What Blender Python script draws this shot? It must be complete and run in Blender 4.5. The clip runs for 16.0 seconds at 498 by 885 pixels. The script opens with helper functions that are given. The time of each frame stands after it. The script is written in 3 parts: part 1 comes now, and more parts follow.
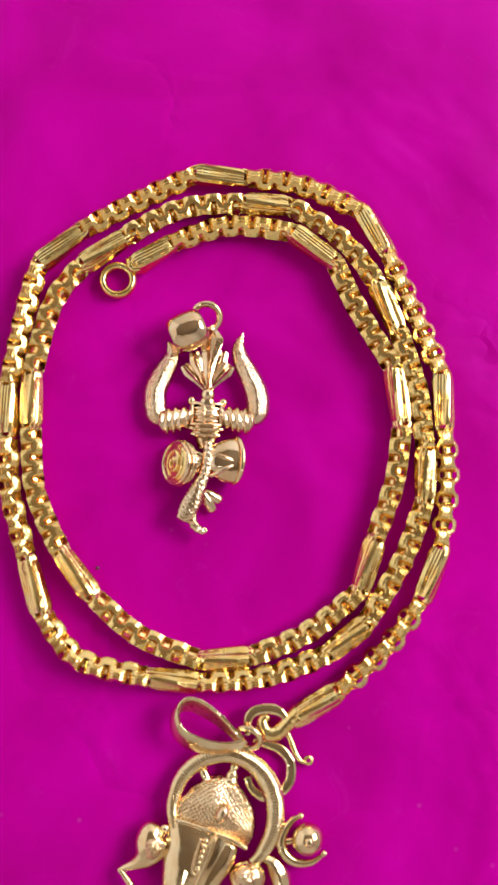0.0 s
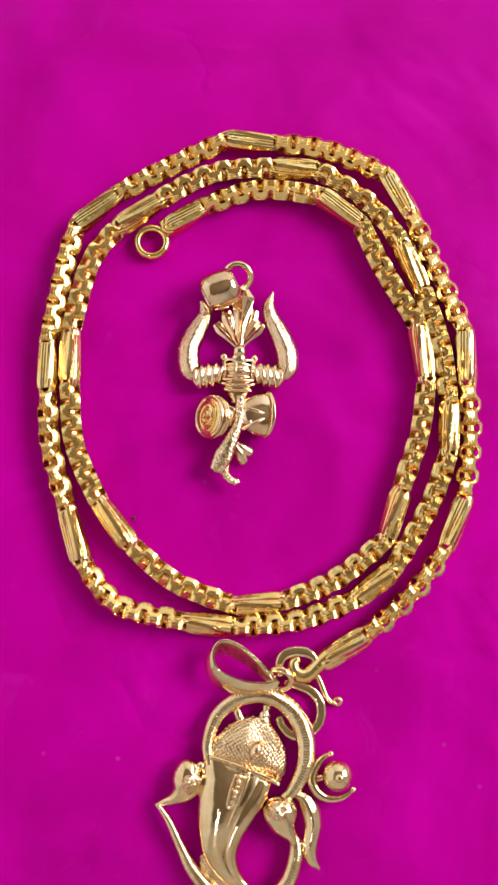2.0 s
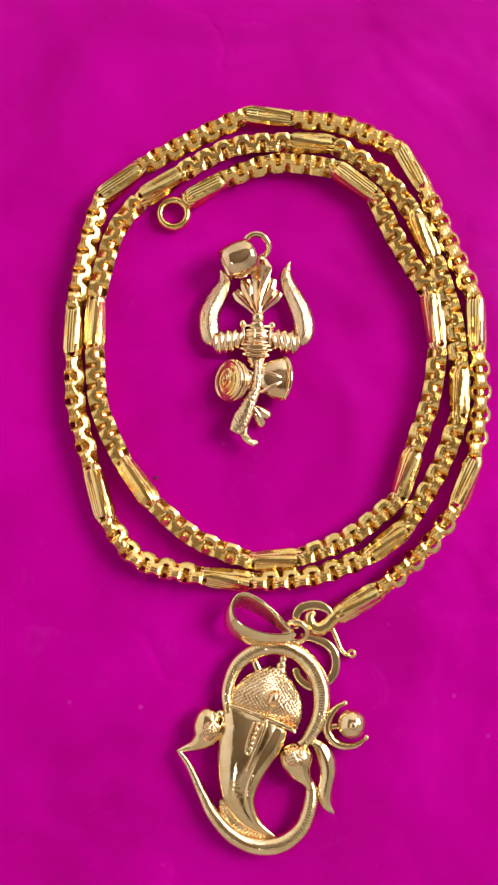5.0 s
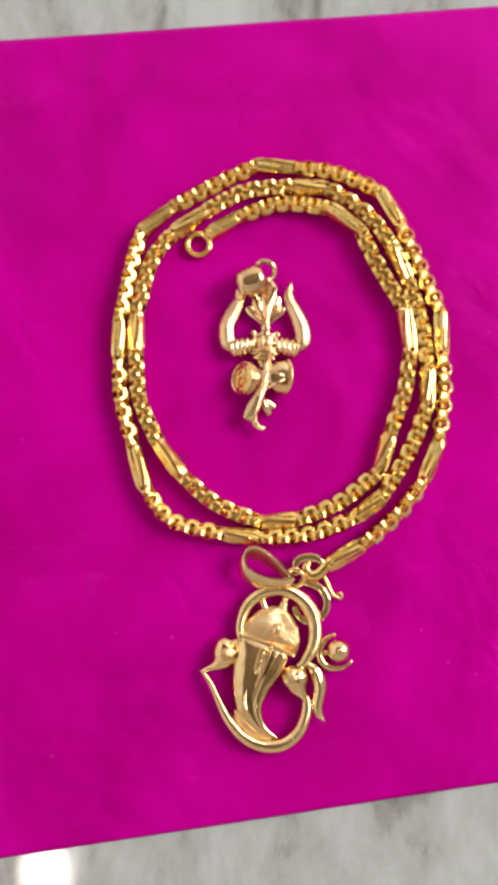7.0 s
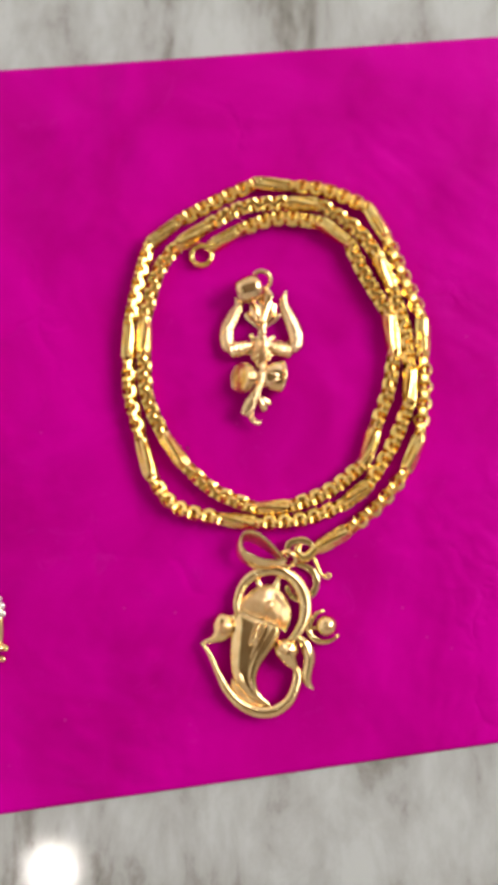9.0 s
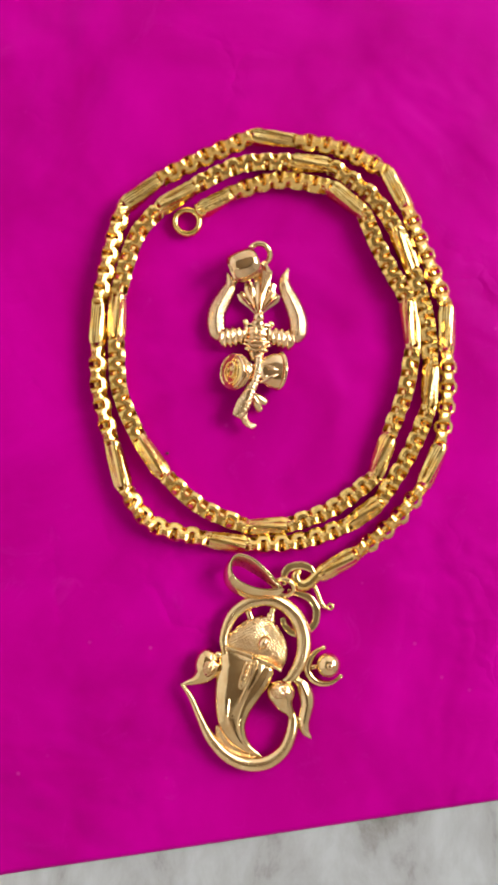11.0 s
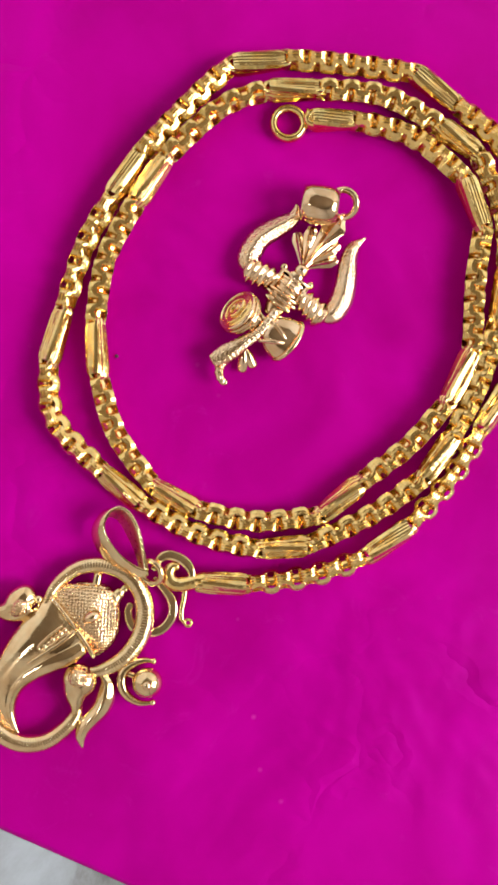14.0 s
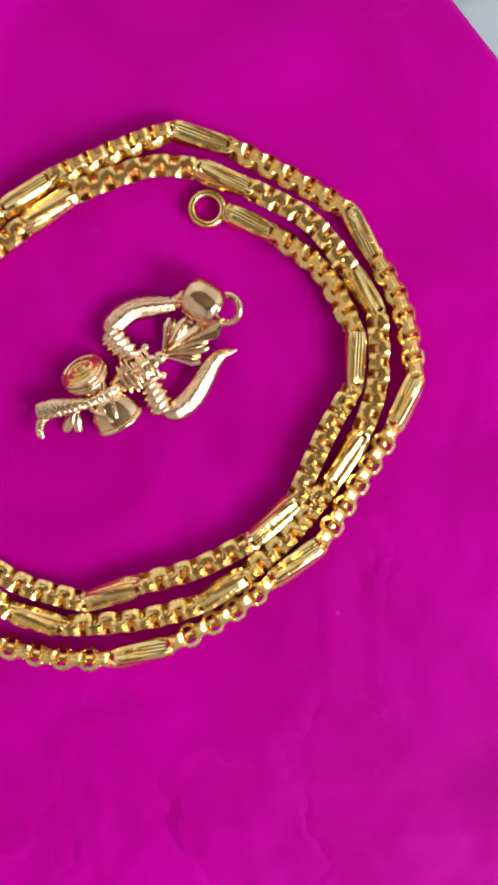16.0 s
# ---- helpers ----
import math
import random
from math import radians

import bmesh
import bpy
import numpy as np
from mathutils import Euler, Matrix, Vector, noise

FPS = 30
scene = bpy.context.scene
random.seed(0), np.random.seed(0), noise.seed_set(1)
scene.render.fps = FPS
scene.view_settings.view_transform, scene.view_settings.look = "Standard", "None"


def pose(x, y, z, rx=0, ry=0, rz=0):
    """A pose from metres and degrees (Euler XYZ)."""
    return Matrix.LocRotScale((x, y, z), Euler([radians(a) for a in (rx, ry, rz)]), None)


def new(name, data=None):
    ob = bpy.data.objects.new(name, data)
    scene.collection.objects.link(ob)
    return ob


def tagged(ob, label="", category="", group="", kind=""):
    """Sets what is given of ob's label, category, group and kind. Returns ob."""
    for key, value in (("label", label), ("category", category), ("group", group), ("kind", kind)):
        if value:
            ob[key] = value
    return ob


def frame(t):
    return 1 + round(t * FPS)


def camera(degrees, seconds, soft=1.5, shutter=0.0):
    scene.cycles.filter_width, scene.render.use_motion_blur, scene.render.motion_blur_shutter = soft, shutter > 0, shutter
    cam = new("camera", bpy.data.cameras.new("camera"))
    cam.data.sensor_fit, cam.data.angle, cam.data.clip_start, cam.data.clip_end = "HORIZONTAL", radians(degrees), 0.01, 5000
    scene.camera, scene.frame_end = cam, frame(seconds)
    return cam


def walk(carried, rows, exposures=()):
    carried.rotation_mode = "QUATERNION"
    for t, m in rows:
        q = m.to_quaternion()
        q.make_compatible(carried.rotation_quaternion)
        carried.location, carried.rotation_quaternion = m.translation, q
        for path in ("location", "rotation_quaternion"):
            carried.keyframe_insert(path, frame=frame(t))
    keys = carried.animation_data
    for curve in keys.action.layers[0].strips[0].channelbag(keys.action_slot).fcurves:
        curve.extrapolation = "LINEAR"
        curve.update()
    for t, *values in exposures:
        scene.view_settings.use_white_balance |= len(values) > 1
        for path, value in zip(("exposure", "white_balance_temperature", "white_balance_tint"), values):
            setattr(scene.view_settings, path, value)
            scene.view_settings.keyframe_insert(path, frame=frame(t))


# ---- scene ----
cam = camera(32.0, 16.0, soft=2.3)
cam.data.dof.use_dof = True
cam.data.dof.focus_distance = 0.172
cam.data.dof.aperture_fstop = 22.0
PATH = [
    (0, 0.02421, 0.00679, 0.15903, 6.247, -1.015, 3.127),
    (0.5, 0.01722, 0.00242, 0.16131, 6.092, -1.091, 3.146),
    (1, 0.02412, 0.00004, 0.15906, 5.788, -0.945, 3.019),
    (1.5, 0.02064, -0.00097, 0.16145, 5.812, -1.079, 2.992),
    (2, 0.01947, -0.00197, 0.16425, 6.016, -0.792, 3.037),
    (2.5, 0.01752, -0.00493, 0.16731, 6.039, -1.137, 3.111),
    (3, 0.01869, -0.00708, 0.16932, 6.182, -0.635, 3.159),
    (3.5, 0.01784, -0.00691, 0.17011, 5.928, -0.882, 3.167),
    (4, 0.01590, -0.00804, 0.16835, 5.870, -0.929, 3.176),
    (6.3, 0.02094, -0.01456, 0.18943, 6.211, 0.693, 3.299),
    (6.5, 0.01924, -0.01585, 0.19616, 6.000, 0.604, 3.382),
    (7, 0.02105, -0.01729, 0.21245, 5.863, 1.112, 3.487),
    (7.5, 0.02155, -0.02019, 0.22041, 5.997, 1.427, 3.627),
    (8, 0.02129, -0.02232, 0.22803, 6.311, 1.659, 3.683),
    (8.5, 0.02564, -0.02430, 0.23246, 6.420, 1.660, 3.725),
    (9, 0.02486, -0.02203, 0.23265, 6.154, 1.661, 3.868),
    (9.2, 0.02679, -0.01730, 0.23241, 5.825, 2.249, 4.010),
    (11.3, 0.01041, -0.00585, 0.19075, 2.284, -2.507, 5.171),
    (11.5, 0.01076, -0.00699, 0.18570, 2.025, -2.478, 5.992),
    (12, 0.01997, -0.00765, 0.16608, 1.151, -2.752, 9.669),
    (12.5, 0.01911, -0.00848, 0.16198, 0.242, -2.415, 15.219),
    (13, 0.01639, -0.01145, 0.15888, 0.347, -2.863, 21.948),
    (13.5, 0.02010, -0.00113, 0.16428, 0.338, -1.736, 29.179),
    (14, 0.02789, -0.00106, 0.16010, 0.546, -0.894, 36.422),
    (14.5, 0.02929, 0.00373, 0.16637, 0.942, -1.585, 43.535),
    (15, 0.03221, 0.01113, 0.16534, 1.370, -1.639, 49.903),
    (15.5, 0.03099, 0.01878, 0.17117, 1.449, -1.741, 54.739),
    (16, 0.03450, 0.03191, 0.15459, -0.241, -2.715, 58.168),
]
walk(cam, [(t, pose(x, y, z, rx, ry, rz)) for t, x, y, z, rx, ry, rz in PATH],
     [(0, 0, 6000, 10), (4, 0, 6080, 10), (6.3, -0.02, 6850, 10), (9.2, -0.04, 7150, 10), (11.3, 0, 6700, 10), (12.5, 0.02, 6550, 10), (14, -0.02, 6200, 10), (15, -0.06, 6030, 10), (16, -0.09, 5880, 10)])

# ---------------------------------------------------------------- light
world = bpy.data.worlds.new("sky")
world.use_nodes = True
scene.world = world
sky = world.node_tree.nodes.new("ShaderNodeTexSky")
sky.sky_type = "NISHITA"
sky.sun_disc = False
sky.sun_elevation = radians(40)
sky.sun_rotation = radians(200)
world.node_tree.links.new(sky.outputs[0], world.node_tree.nodes["Background"].inputs[0])
world.node_tree.nodes["Background"].inputs[1].default_value = 0.12
scene.view_settings.exposure = 0.0

WINDOW = (1.55, 0.75, 1.3)       # centre of the window opening
daylight = bpy.data.lights.new("window_daylight", "AREA")
daylight.shape, daylight.size, daylight.size_y = "RECTANGLE", 1.1, 1.2
daylight.energy, daylight.color = 75.5, (1.0, 0.99, 0.97)
lamp = new("window_daylight", daylight)
lamp.matrix_world = Matrix.Translation(WINDOW) @ Euler((0, radians(90), 0)).to_matrix().to_4x4()


# ---------------------------------------------------------------- materials
def material(name):
    m = bpy.data.materials.new(name)
    m.use_nodes = True
    return m, m.node_tree.nodes, m.node_tree.links, m.node_tree.nodes["Principled BSDF"]


def node(nodes, kind, **values):
    n = nodes.new(kind)
    for key, value in values.items():
        n.inputs[key.replace("_", " ")].default_value = value
    return n


def ramp(nodes, stops):
    r = nodes.new("ShaderNodeValToRGB")
    el = r.color_ramp.elements
    while len(el) < len(stops):
        el.new(0.5)
    for e, (at, colour) in zip(el, stops):
        e.position, e.color = at, (*colour, 1)
    return r


def coords(nodes, links, scale):
    c = nodes.new("ShaderNodeTexCoord")
    m = nodes.new("ShaderNodeMapping")
    m.inputs["Scale"].default_value = scale
    links.new(c.outputs["Object"], m.inputs["Vector"])
    return m.outputs["Vector"]


def gold(name, light, deep, rough, grain, strength, dented=0.35):
    m, nodes, links, b = material(name)
    v = coords(nodes, links, (1, 1, 1))
    big = node(nodes, "ShaderNodeTexNoise", Scale=350.0, Detail=3.0)
    fine = node(nodes, "ShaderNodeTexNoise", Scale=grain, Detail=4.0)
    links.new(v, big.inputs["Vector"]), links.new(v, fine.inputs["Vector"])
    tint = ramp(nodes, [(0.3, deep), (0.65, light)])
    links.new(big.outputs["Fac"], tint.inputs["Fac"])
    links.new(tint.outputs["Color"], b.inputs["Base Color"])
    r = node(nodes, "ShaderNodeMapRange", **{"To_Min": rough * 0.6, "To_Max": rough * 1.5})
    links.new(fine.outputs["Fac"], r.inputs["Value"])
    links.new(r.outputs["Result"], b.inputs["Roughness"])
    dents = node(nodes, "ShaderNodeTexNoise", Scale=620.0, Detail=1.0)
    links.new(v, dents.inputs["Vector"])
    soft = node(nodes, "ShaderNodeBump", Strength=dented, Distance=0.0003)
    links.new(dents.outputs["Fac"], soft.inputs["Height"])
    bump = node(nodes, "ShaderNodeBump", Strength=strength, Distance=0.0001)
    links.new(soft.outputs["Normal"], bump.inputs["Normal"])
    links.new(fine.outputs["Fac"], bump.inputs["Height"])
    links.new(bump.outputs["Normal"], b.inputs["Normal"])
    b.inputs["Metallic"].default_value = 1.0
    return m


GOLD_CHAIN = gold("yellow_gold", (0.95, 0.745, 0.345), (0.92, 0.555, 0.15), 0.16, 1300.0, 0.5)
GOLD_ROSE = gold("pale_rose_gold", (0.91, 0.69, 0.465), (0.81, 0.52, 0.285), 0.035, 2200.0, 0.2, 0.1)
GOLD_PALE = gold("pale_gold", (0.92, 0.72, 0.44), (0.85, 0.57, 0.30), 0.05, 2400.0, 0.15, 0.08)


def hammered(name, light, deep, cell, strength, stray=0.35):
    """Gold with small raised grains all over."""
    m = gold(name, light, deep, 0.14, 2200.0, 0.2)
    nodes, links = m.node_tree.nodes, m.node_tree.links
    v = coords(nodes, links, (1, 1, 1))
    vor = node(nodes, "ShaderNodeTexVoronoi", Scale=cell, Randomness=stray)
    vor.voronoi_dimensions = "2D"
    spin = nodes.new("ShaderNodeMapping")
    spin.inputs["Rotation"].default_value = (0, 0, radians(57))
    links.new(v, spin.inputs["Vector"]), links.new(spin.outputs["Vector"], vor.inputs["Vector"])
    bump = node(nodes, "ShaderNodeBump", Strength=strength, Distance=0.0003)
    bump.invert = True
    links.new(vor.outputs["Distance"], bump.inputs["Height"])
    links.new(bump.outputs["Normal"], nodes["Principled BSDF"].inputs["Normal"])
    return m


GOLD_GRAIN = hammered("grained_gold", (0.89, 0.66, 0.40), (0.81, 0.52, 0.28), 1750.0, 0.8, 0.35)
GOLD_HAMMER = hammered("hammered_rose_gold", (0.89, 0.68, 0.465), (0.79, 0.51, 0.285), 2500.0, 0.36, 1.0)


def paper_material():
    m, nodes, links, b = material("magenta_paper")
    v = coords(nodes, links, (1, 1, 1))
    tone = node(nodes, "ShaderNodeTexNoise", Scale=26.0, Detail=4.0, Distortion=0.8)
    links.new(v, tone.inputs["Vector"])
    col = ramp(nodes, [(0.3, (0.395, 0.0, 0.205)), (0.7, (0.535, 0.0, 0.318))])
    links.new(tone.outputs["Fac"], col.inputs["Fac"])
    rub = node(nodes, "ShaderNodeTexNoise", Scale=95.0, Detail=6.0, Roughness=0.68, Distortion=1.6)
    links.new(v, rub.inputs["Vector"])
    worn = node(nodes, "ShaderNodeMapRange", **{"From_Min": 0.60, "From_Max": 0.78, "To_Max": 0.3})
    links.new(rub.outputs["Fac"], worn.inputs["Value"])
    scuff = nodes.new("ShaderNodeMix")
    scuff.data_type = "RGBA"
    links.new(worn.outputs["Result"], scuff.inputs["Factor"])
    links.new(col.outputs["Color"], scuff.inputs["A"])
    scuff.inputs["B"].default_value = (0.6, 0.02, 0.38, 1)
    dots = node(nodes, "ShaderNodeTexVoronoi", Scale=150.0)
    links.new(v, dots.inputs["Vector"])
    near = node(nodes, "ShaderNodeMapRange", **{"From_Min": 0.02, "From_Max": 0.09, "To_Min": 0.22, "To_Max": 0.0})
    links.new(dots.outputs["Distance"], near.inputs["Value"])
    few = node(nodes, "ShaderNodeMapRange", **{"From_Min": 0.86, "From_Max": 0.98})
    pick = nodes.new("ShaderNodeSeparateColor")
    links.new(dots.outputs["Color"], pick.inputs["Color"])
    links.new(pick.outputs["Red"], few.inputs["Value"])
    rare = nodes.new("ShaderNodeMath")
    rare.operation = "MULTIPLY"
    links.new(near.outputs["Result"], rare.inputs[0]), links.new(few.outputs["Result"], rare.inputs[1])
    speck = nodes.new("ShaderNodeMix")
    speck.data_type = "RGBA"
    links.new(rare.outputs[0], speck.inputs["Factor"])
    links.new(scuff.outputs["Result"], speck.inputs["A"])
    speck.inputs["B"].default_value = (0.78, 0.12, 0.5, 1)
    links.new(speck.outputs["Result"], b.inputs["Base Color"])
    b.inputs["Roughness"].default_value = 0.5
    b.inputs["Specular IOR Level"].default_value = 0.3
    b.inputs["Specular Tint"].default_value = (0.7, 0.0, 1.0, 1)
    warp = node(nodes, "ShaderNodeTexNoise", Scale=60.0, Detail=3.0)
    links.new(v, warp.inputs["Vector"])
    mix = nodes.new("ShaderNodeVectorMath")
    mix.operation = "MULTIPLY_ADD"
    mix.inputs[1].default_value = (0.03, 0.03, 0.03)
    links.new(warp.outputs["Color"], mix.inputs[0]), links.new(v, mix.inputs[2])
    crease = node(nodes, "ShaderNodeTexVoronoi", Scale=38.0)
    crease.feature = "DISTANCE_TO_EDGE"
    links.new(mix.outputs[0], crease.inputs["Vector"])
    edge = node(nodes, "ShaderNodeMapRange", **{"From_Max": 0.12})
    links.new(crease.outputs["Distance"], edge.inputs["Value"])
    patch = node(nodes, "ShaderNodeTexNoise", Scale=16.0, Detail=2.0)
    links.new(v, patch.inputs["Vector"])
    where = node(nodes, "ShaderNodeMapRange", **{"From_Min": 0.5, "From_Max": 0.7})
    links.new(patch.outputs["Fac"], where.inputs["Value"])
    amount = nodes.new("ShaderNodeMath")
    amount.operation = "MULTIPLY"
    links.new(edge.outputs["Result"], amount.inputs[0]), links.new(where.outputs["Result"], amount.inputs[1])
    soft = node(nodes, "ShaderNodeTexNoise", Scale=70.0, Detail=1.5)
    links.new(v, soft.inputs["Vector"])
    total = nodes.new("ShaderNodeMath")
    total.operation = "MULTIPLY_ADD"
    total.inputs[1].default_value = 0.3
    links.new(amount.outputs[0], total.inputs[0]), links.new(soft.outputs["Fac"], total.inputs[2])
    swell = node(nodes, "ShaderNodeTexNoise", Scale=20.0, Detail=3.0, Distortion=0.6)
    links.new(v, swell.inputs["Vector"])
    wide = node(nodes, "ShaderNodeBump", Strength=0.6, Distance=0.007)
    links.new(swell.outputs["Fac"], wide.inputs["Height"])
    bump = node(nodes, "ShaderNodeBump", Strength=0.75, Distance=0.001)
    links.new(wide.outputs["Normal"], bump.inputs["Normal"])
    links.new(total.outputs[0], bump.inputs["Height"])
    links.new(bump.outputs["Normal"], b.inputs["Normal"])
    return m


def marble_material():
    m, nodes, links, b = material("grey_white_marble")
    v = coords(nodes, links, (1.0, 0.42, 1.0))
    v.node.inputs["Rotation"].default_value = (0, 0, radians(-14))
    warp = node(nodes, "ShaderNodeTexNoise", Scale=14.0, Detail=4.0)
    links.new(v, warp.inputs["Vector"])
    mix = nodes.new("ShaderNodeVectorMath")
    mix.operation = "MULTIPLY_ADD"
    mix.inputs[1].default_value = (0.035, 0.035, 0.0)
    links.new(warp.outputs["Color"], mix.inputs[0]), links.new(v, mix.inputs[2])
    veins = node(nodes, "ShaderNodeTexNoise", Scale=48.0, Detail=7.0, Roughness=0.66)
    links.new(mix.outputs[0], veins.inputs["Vector"])
    col = ramp(nodes, [(0.28, (0.10, 0.098, 0.095)), (0.395, (0.27, 0.275, 0.278)), (0.46, (0.375, 0.395, 0.42)), (0.60, (0.47, 0.51, 0.55))])
    links.new(veins.outputs["Fac"], col.inputs["Fac"])
    links.new(col.outputs["Color"], b.inputs["Base Color"])
    b.inputs["Roughness"].default_value = 0.07
    return m


def plain(name, colour, rough, scale=40.0, spread=0.08, metal=0.0):
    m, nodes, links, b = material(name)
    v = coords(nodes, links, (1, 1, 1))
    n = node(nodes, "ShaderNodeTexNoise", Scale=scale, Detail=4.0)
    links.new(v, n.inputs["Vector"])
    r = ramp(nodes, [(0.3, tuple(c * (1 - spread) for c in colour)), (0.7, tuple(min(1, c * (1 + spread)) for c in colour))])
    links.new(n.outputs["Fac"], r.inputs["Fac"])
    links.new(r.outputs["Color"], b.inputs["Base Color"])
    b.inputs["Roughness"].default_value, b.inputs["Metallic"].default_value = rough, metal
    return m


GOLD_BRUSHED = gold("brushed_rose_gold", (0.86, 0.63, 0.40), (0.78, 0.50, 0.28), 0.28, 1500.0, 0.5)
PAPER, MARBLE = paper_material(), marble_material()
WALL = plain("wall_paint", (0.86, 0.84, 0.80), 0.7, 3.0)
# South wall colour darkened in place of the camera holder's dark body.
BODY_SIDE_WALL = plain("wall_dark_body_stand_in", (0.55, 0.50, 0.44), 0.6, 3.0)
# Ceiling colour darkened: stands in for the phone's dark reflection in the gold.
CEILING = plain("ceiling_dark_stand_in", (0.175, 0.136, 0.095), 0.8, 3.0)
FRAME = plain("window_frame_paint", (0.7, 0.7, 0.68), 0.4, 8.0)
DIRT = plain("dark_dirt", (0.10, 0.02, 0.05), 0.8, 900.0, 0.4)
SILVER = plain("white_stones", (0.85, 0.83, 0.86), 0.12, 900.0, 0.1, 0.7)

GLOW = bpy.data.materials.new("lamp_glow")
GLOW.use_nodes = True
GLOW.node_tree.nodes.clear()
_out = GLOW.node_tree.nodes.new("ShaderNodeOutputMaterial")
_em = GLOW.node_tree.nodes.new("ShaderNodeEmission")
_em.inputs["Strength"].default_value = 45.0
GLOW.node_tree.links.new(_em.outputs[0], _out.inputs[0])

# ---------------------------------------------------------------- mesh helpers (millimetres in, metres out)
MM = 0.001


def part(name, bm, mat, parent=None, label="", smooth=True, at=(0, 0, 0), crisp=0.0):
    """Links a bmesh, in millimetres, as one mesh object under a thing. crisp: edges bent by more degrees stay hard."""
    bmesh.ops.recalc_face_normals(bm, faces=bm.faces)
    if crisp:
        for e in bm.edges:
            e.smooth = e.calc_face_angle(0.0) < radians(crisp)
    bmesh.ops.scale(bm, vec=(MM, MM, MM), verts=bm.verts)
    me = bpy.data.meshes.new(name)
    bm.to_mesh(me)
    bm.free()
    me.materials.append(mat)
    if smooth:
        me.polygons.foreach_set("use_smooth", [True] * len(me.polygons))
    ob = new(name, me)
    ob.location = Vector(at) * MM
    ob.parent = parent
    return tagged(ob, label)


def thing(name, at, label, category, **tags):
    ob = new(name)
    ob.location = Vector(at) * MM
    ob.empty_display_size = 0.01
    return tagged(ob, label, category, **tags)


def box(bm, lo, hi):
    """A box between two corners."""
    vs = [bm.verts.new((x, y, z)) for x in (lo[0], hi[0]) for y in (lo[1], hi[1]) for z in (lo[2], hi[2])]
    for f in ((0, 1, 3, 2), (4, 6, 7, 5), (0, 4, 5, 1), (2, 3, 7, 6), (0, 2, 6, 4), (1, 5, 7, 3)):
        bm.faces.new([vs[i] for i in f])


def glide(rows, steps):
    """Rows of numbers made smooth: Catmull-Rom with steps pieces between two rows."""
    r = np.array(rows, float)
    p = np.vstack([2 * r[0] - r[1], r, 2 * r[-1] - r[-2]])
    out = []
    for i in range(1, len(p) - 2):
        a, b, c, d = p[i - 1:i + 3]
        for k in range(steps):
            u = k / steps
            out.append(0.5 * (2 * b + (c - a) * u + (2 * a - 5 * b + 4 * c - d) * u * u + (3 * b - a - 3 * c + d) * u ** 3))
    return np.array(out + [r[-1]])


def sweep(bm, rows, steps=6, around=16, ribs=0.0, pitch=1.0, form="round", flat=0.0, twist=0.0, cap=True, slant=0.0):
    """A tube along rows of x, y, z, half width, half height. ribs: depth of rings round it, one each pitch mm.
    form: round, ridge (a roof-like back), leaf (thin edges). flat: how far the underside is cut away."""
    pts = glide(rows, steps)
    xyz = pts[:, :3]
    run = np.r_[0, np.cumsum(np.linalg.norm(np.diff(xyz, axis=0), axis=1))]
    if ribs:
        n = max(len(pts), int(run[-1] / pitch * (8 if slant else 4)) + 1)
        at = np.linspace(0, run[-1], n)
        pts = np.stack([np.interp(at, run, pts[:, k]) for k in range(5)], 1)
        xyz, run = pts[:, :3], at
    rings = []
    for i, (x, y, z, w, h) in enumerate(pts):
        t = Vector(xyz[min(i + 1, len(pts) - 1)] - xyz[max(i - 1, 0)]).normalized()
        up = Vector((0, 0, 1))
        if abs(t.z) > 0.9:
            up = Vector((0, 1, 0))
        side = t.cross(up).normalized()
        up = side.cross(t).normalized()
        k = 1.0 - (ribs / max(w, 0.3) * (0.5 + 0.5 * math.cos(2 * math.pi * run[i] / pitch)) if ribs else 0.0)
        ring = []
        for j in range(around):
            a = 2 * math.pi * j / around + twist * run[i]
            c, s = math.cos(a), math.sin(a)
            if slant:
                k = 1.0 - ribs / max(w, 0.3) * (0.5 + 0.5 * math.cos(2 * math.pi * run[i] / pitch + slant * c))
            if form == "ridge":
                m = 1.0 / (abs(c) + abs(s)) ** 0.92
                c, s = c * m, s * m
            elif form == "strip":
                m = (abs(c) ** 3 + abs(s) ** 3) ** (-1 / 3)
                c, s = c * m, s * m
            elif form == "leaf":
                s = s * (1 - abs(c) ** 3)
            if s < 0:
                s *= 1 - flat
            ring.append(bm.verts.new(Vector((x, y, z)) + side * (c * w * k) + up * (s * h * k)))
        rings.append(ring)
    for a, b in zip(rings, rings[1:]):
        for j in range(around):
            bm.faces.new((a[j], a[(j + 1) % around], b[(j + 1) % around], b[j]))
    if cap:
        for ring, out in ((rings[0], xyz[0] - xyz[1]), (rings[-1], xyz[-1] - xyz[-2])):
            mid = sum((v.co for v in ring), Vector()) / around
            size = (ring[0].co - mid).length
            tip = bm.verts.new(mid + Vector(out).normalized() * size * 0.35)
            for j in range(around):
                bm.faces.new((ring[j], ring[(j + 1) % around], tip))
    return bm


def blade(bm, base, tip, wide, high, blunt=0.06):
    """A faceted leaf from base to tip with a sharp back along its middle."""
    base, tip = Vector(base), Vector(tip)
    t = (tip - base).normalized()
    side = t.cross(Vector((0, 0, 1))).normalized()
    rings = []
    for u, w, h in ((0, 0.25, 0.55), (0.4, 0.55, 0.8), (0.76, 1.0, 1.0), (0.8, 1.0, 1.0), (1.0, blunt, 0.5)):
        p = base + (tip - base) * u
        w, h = w * wide, h * high
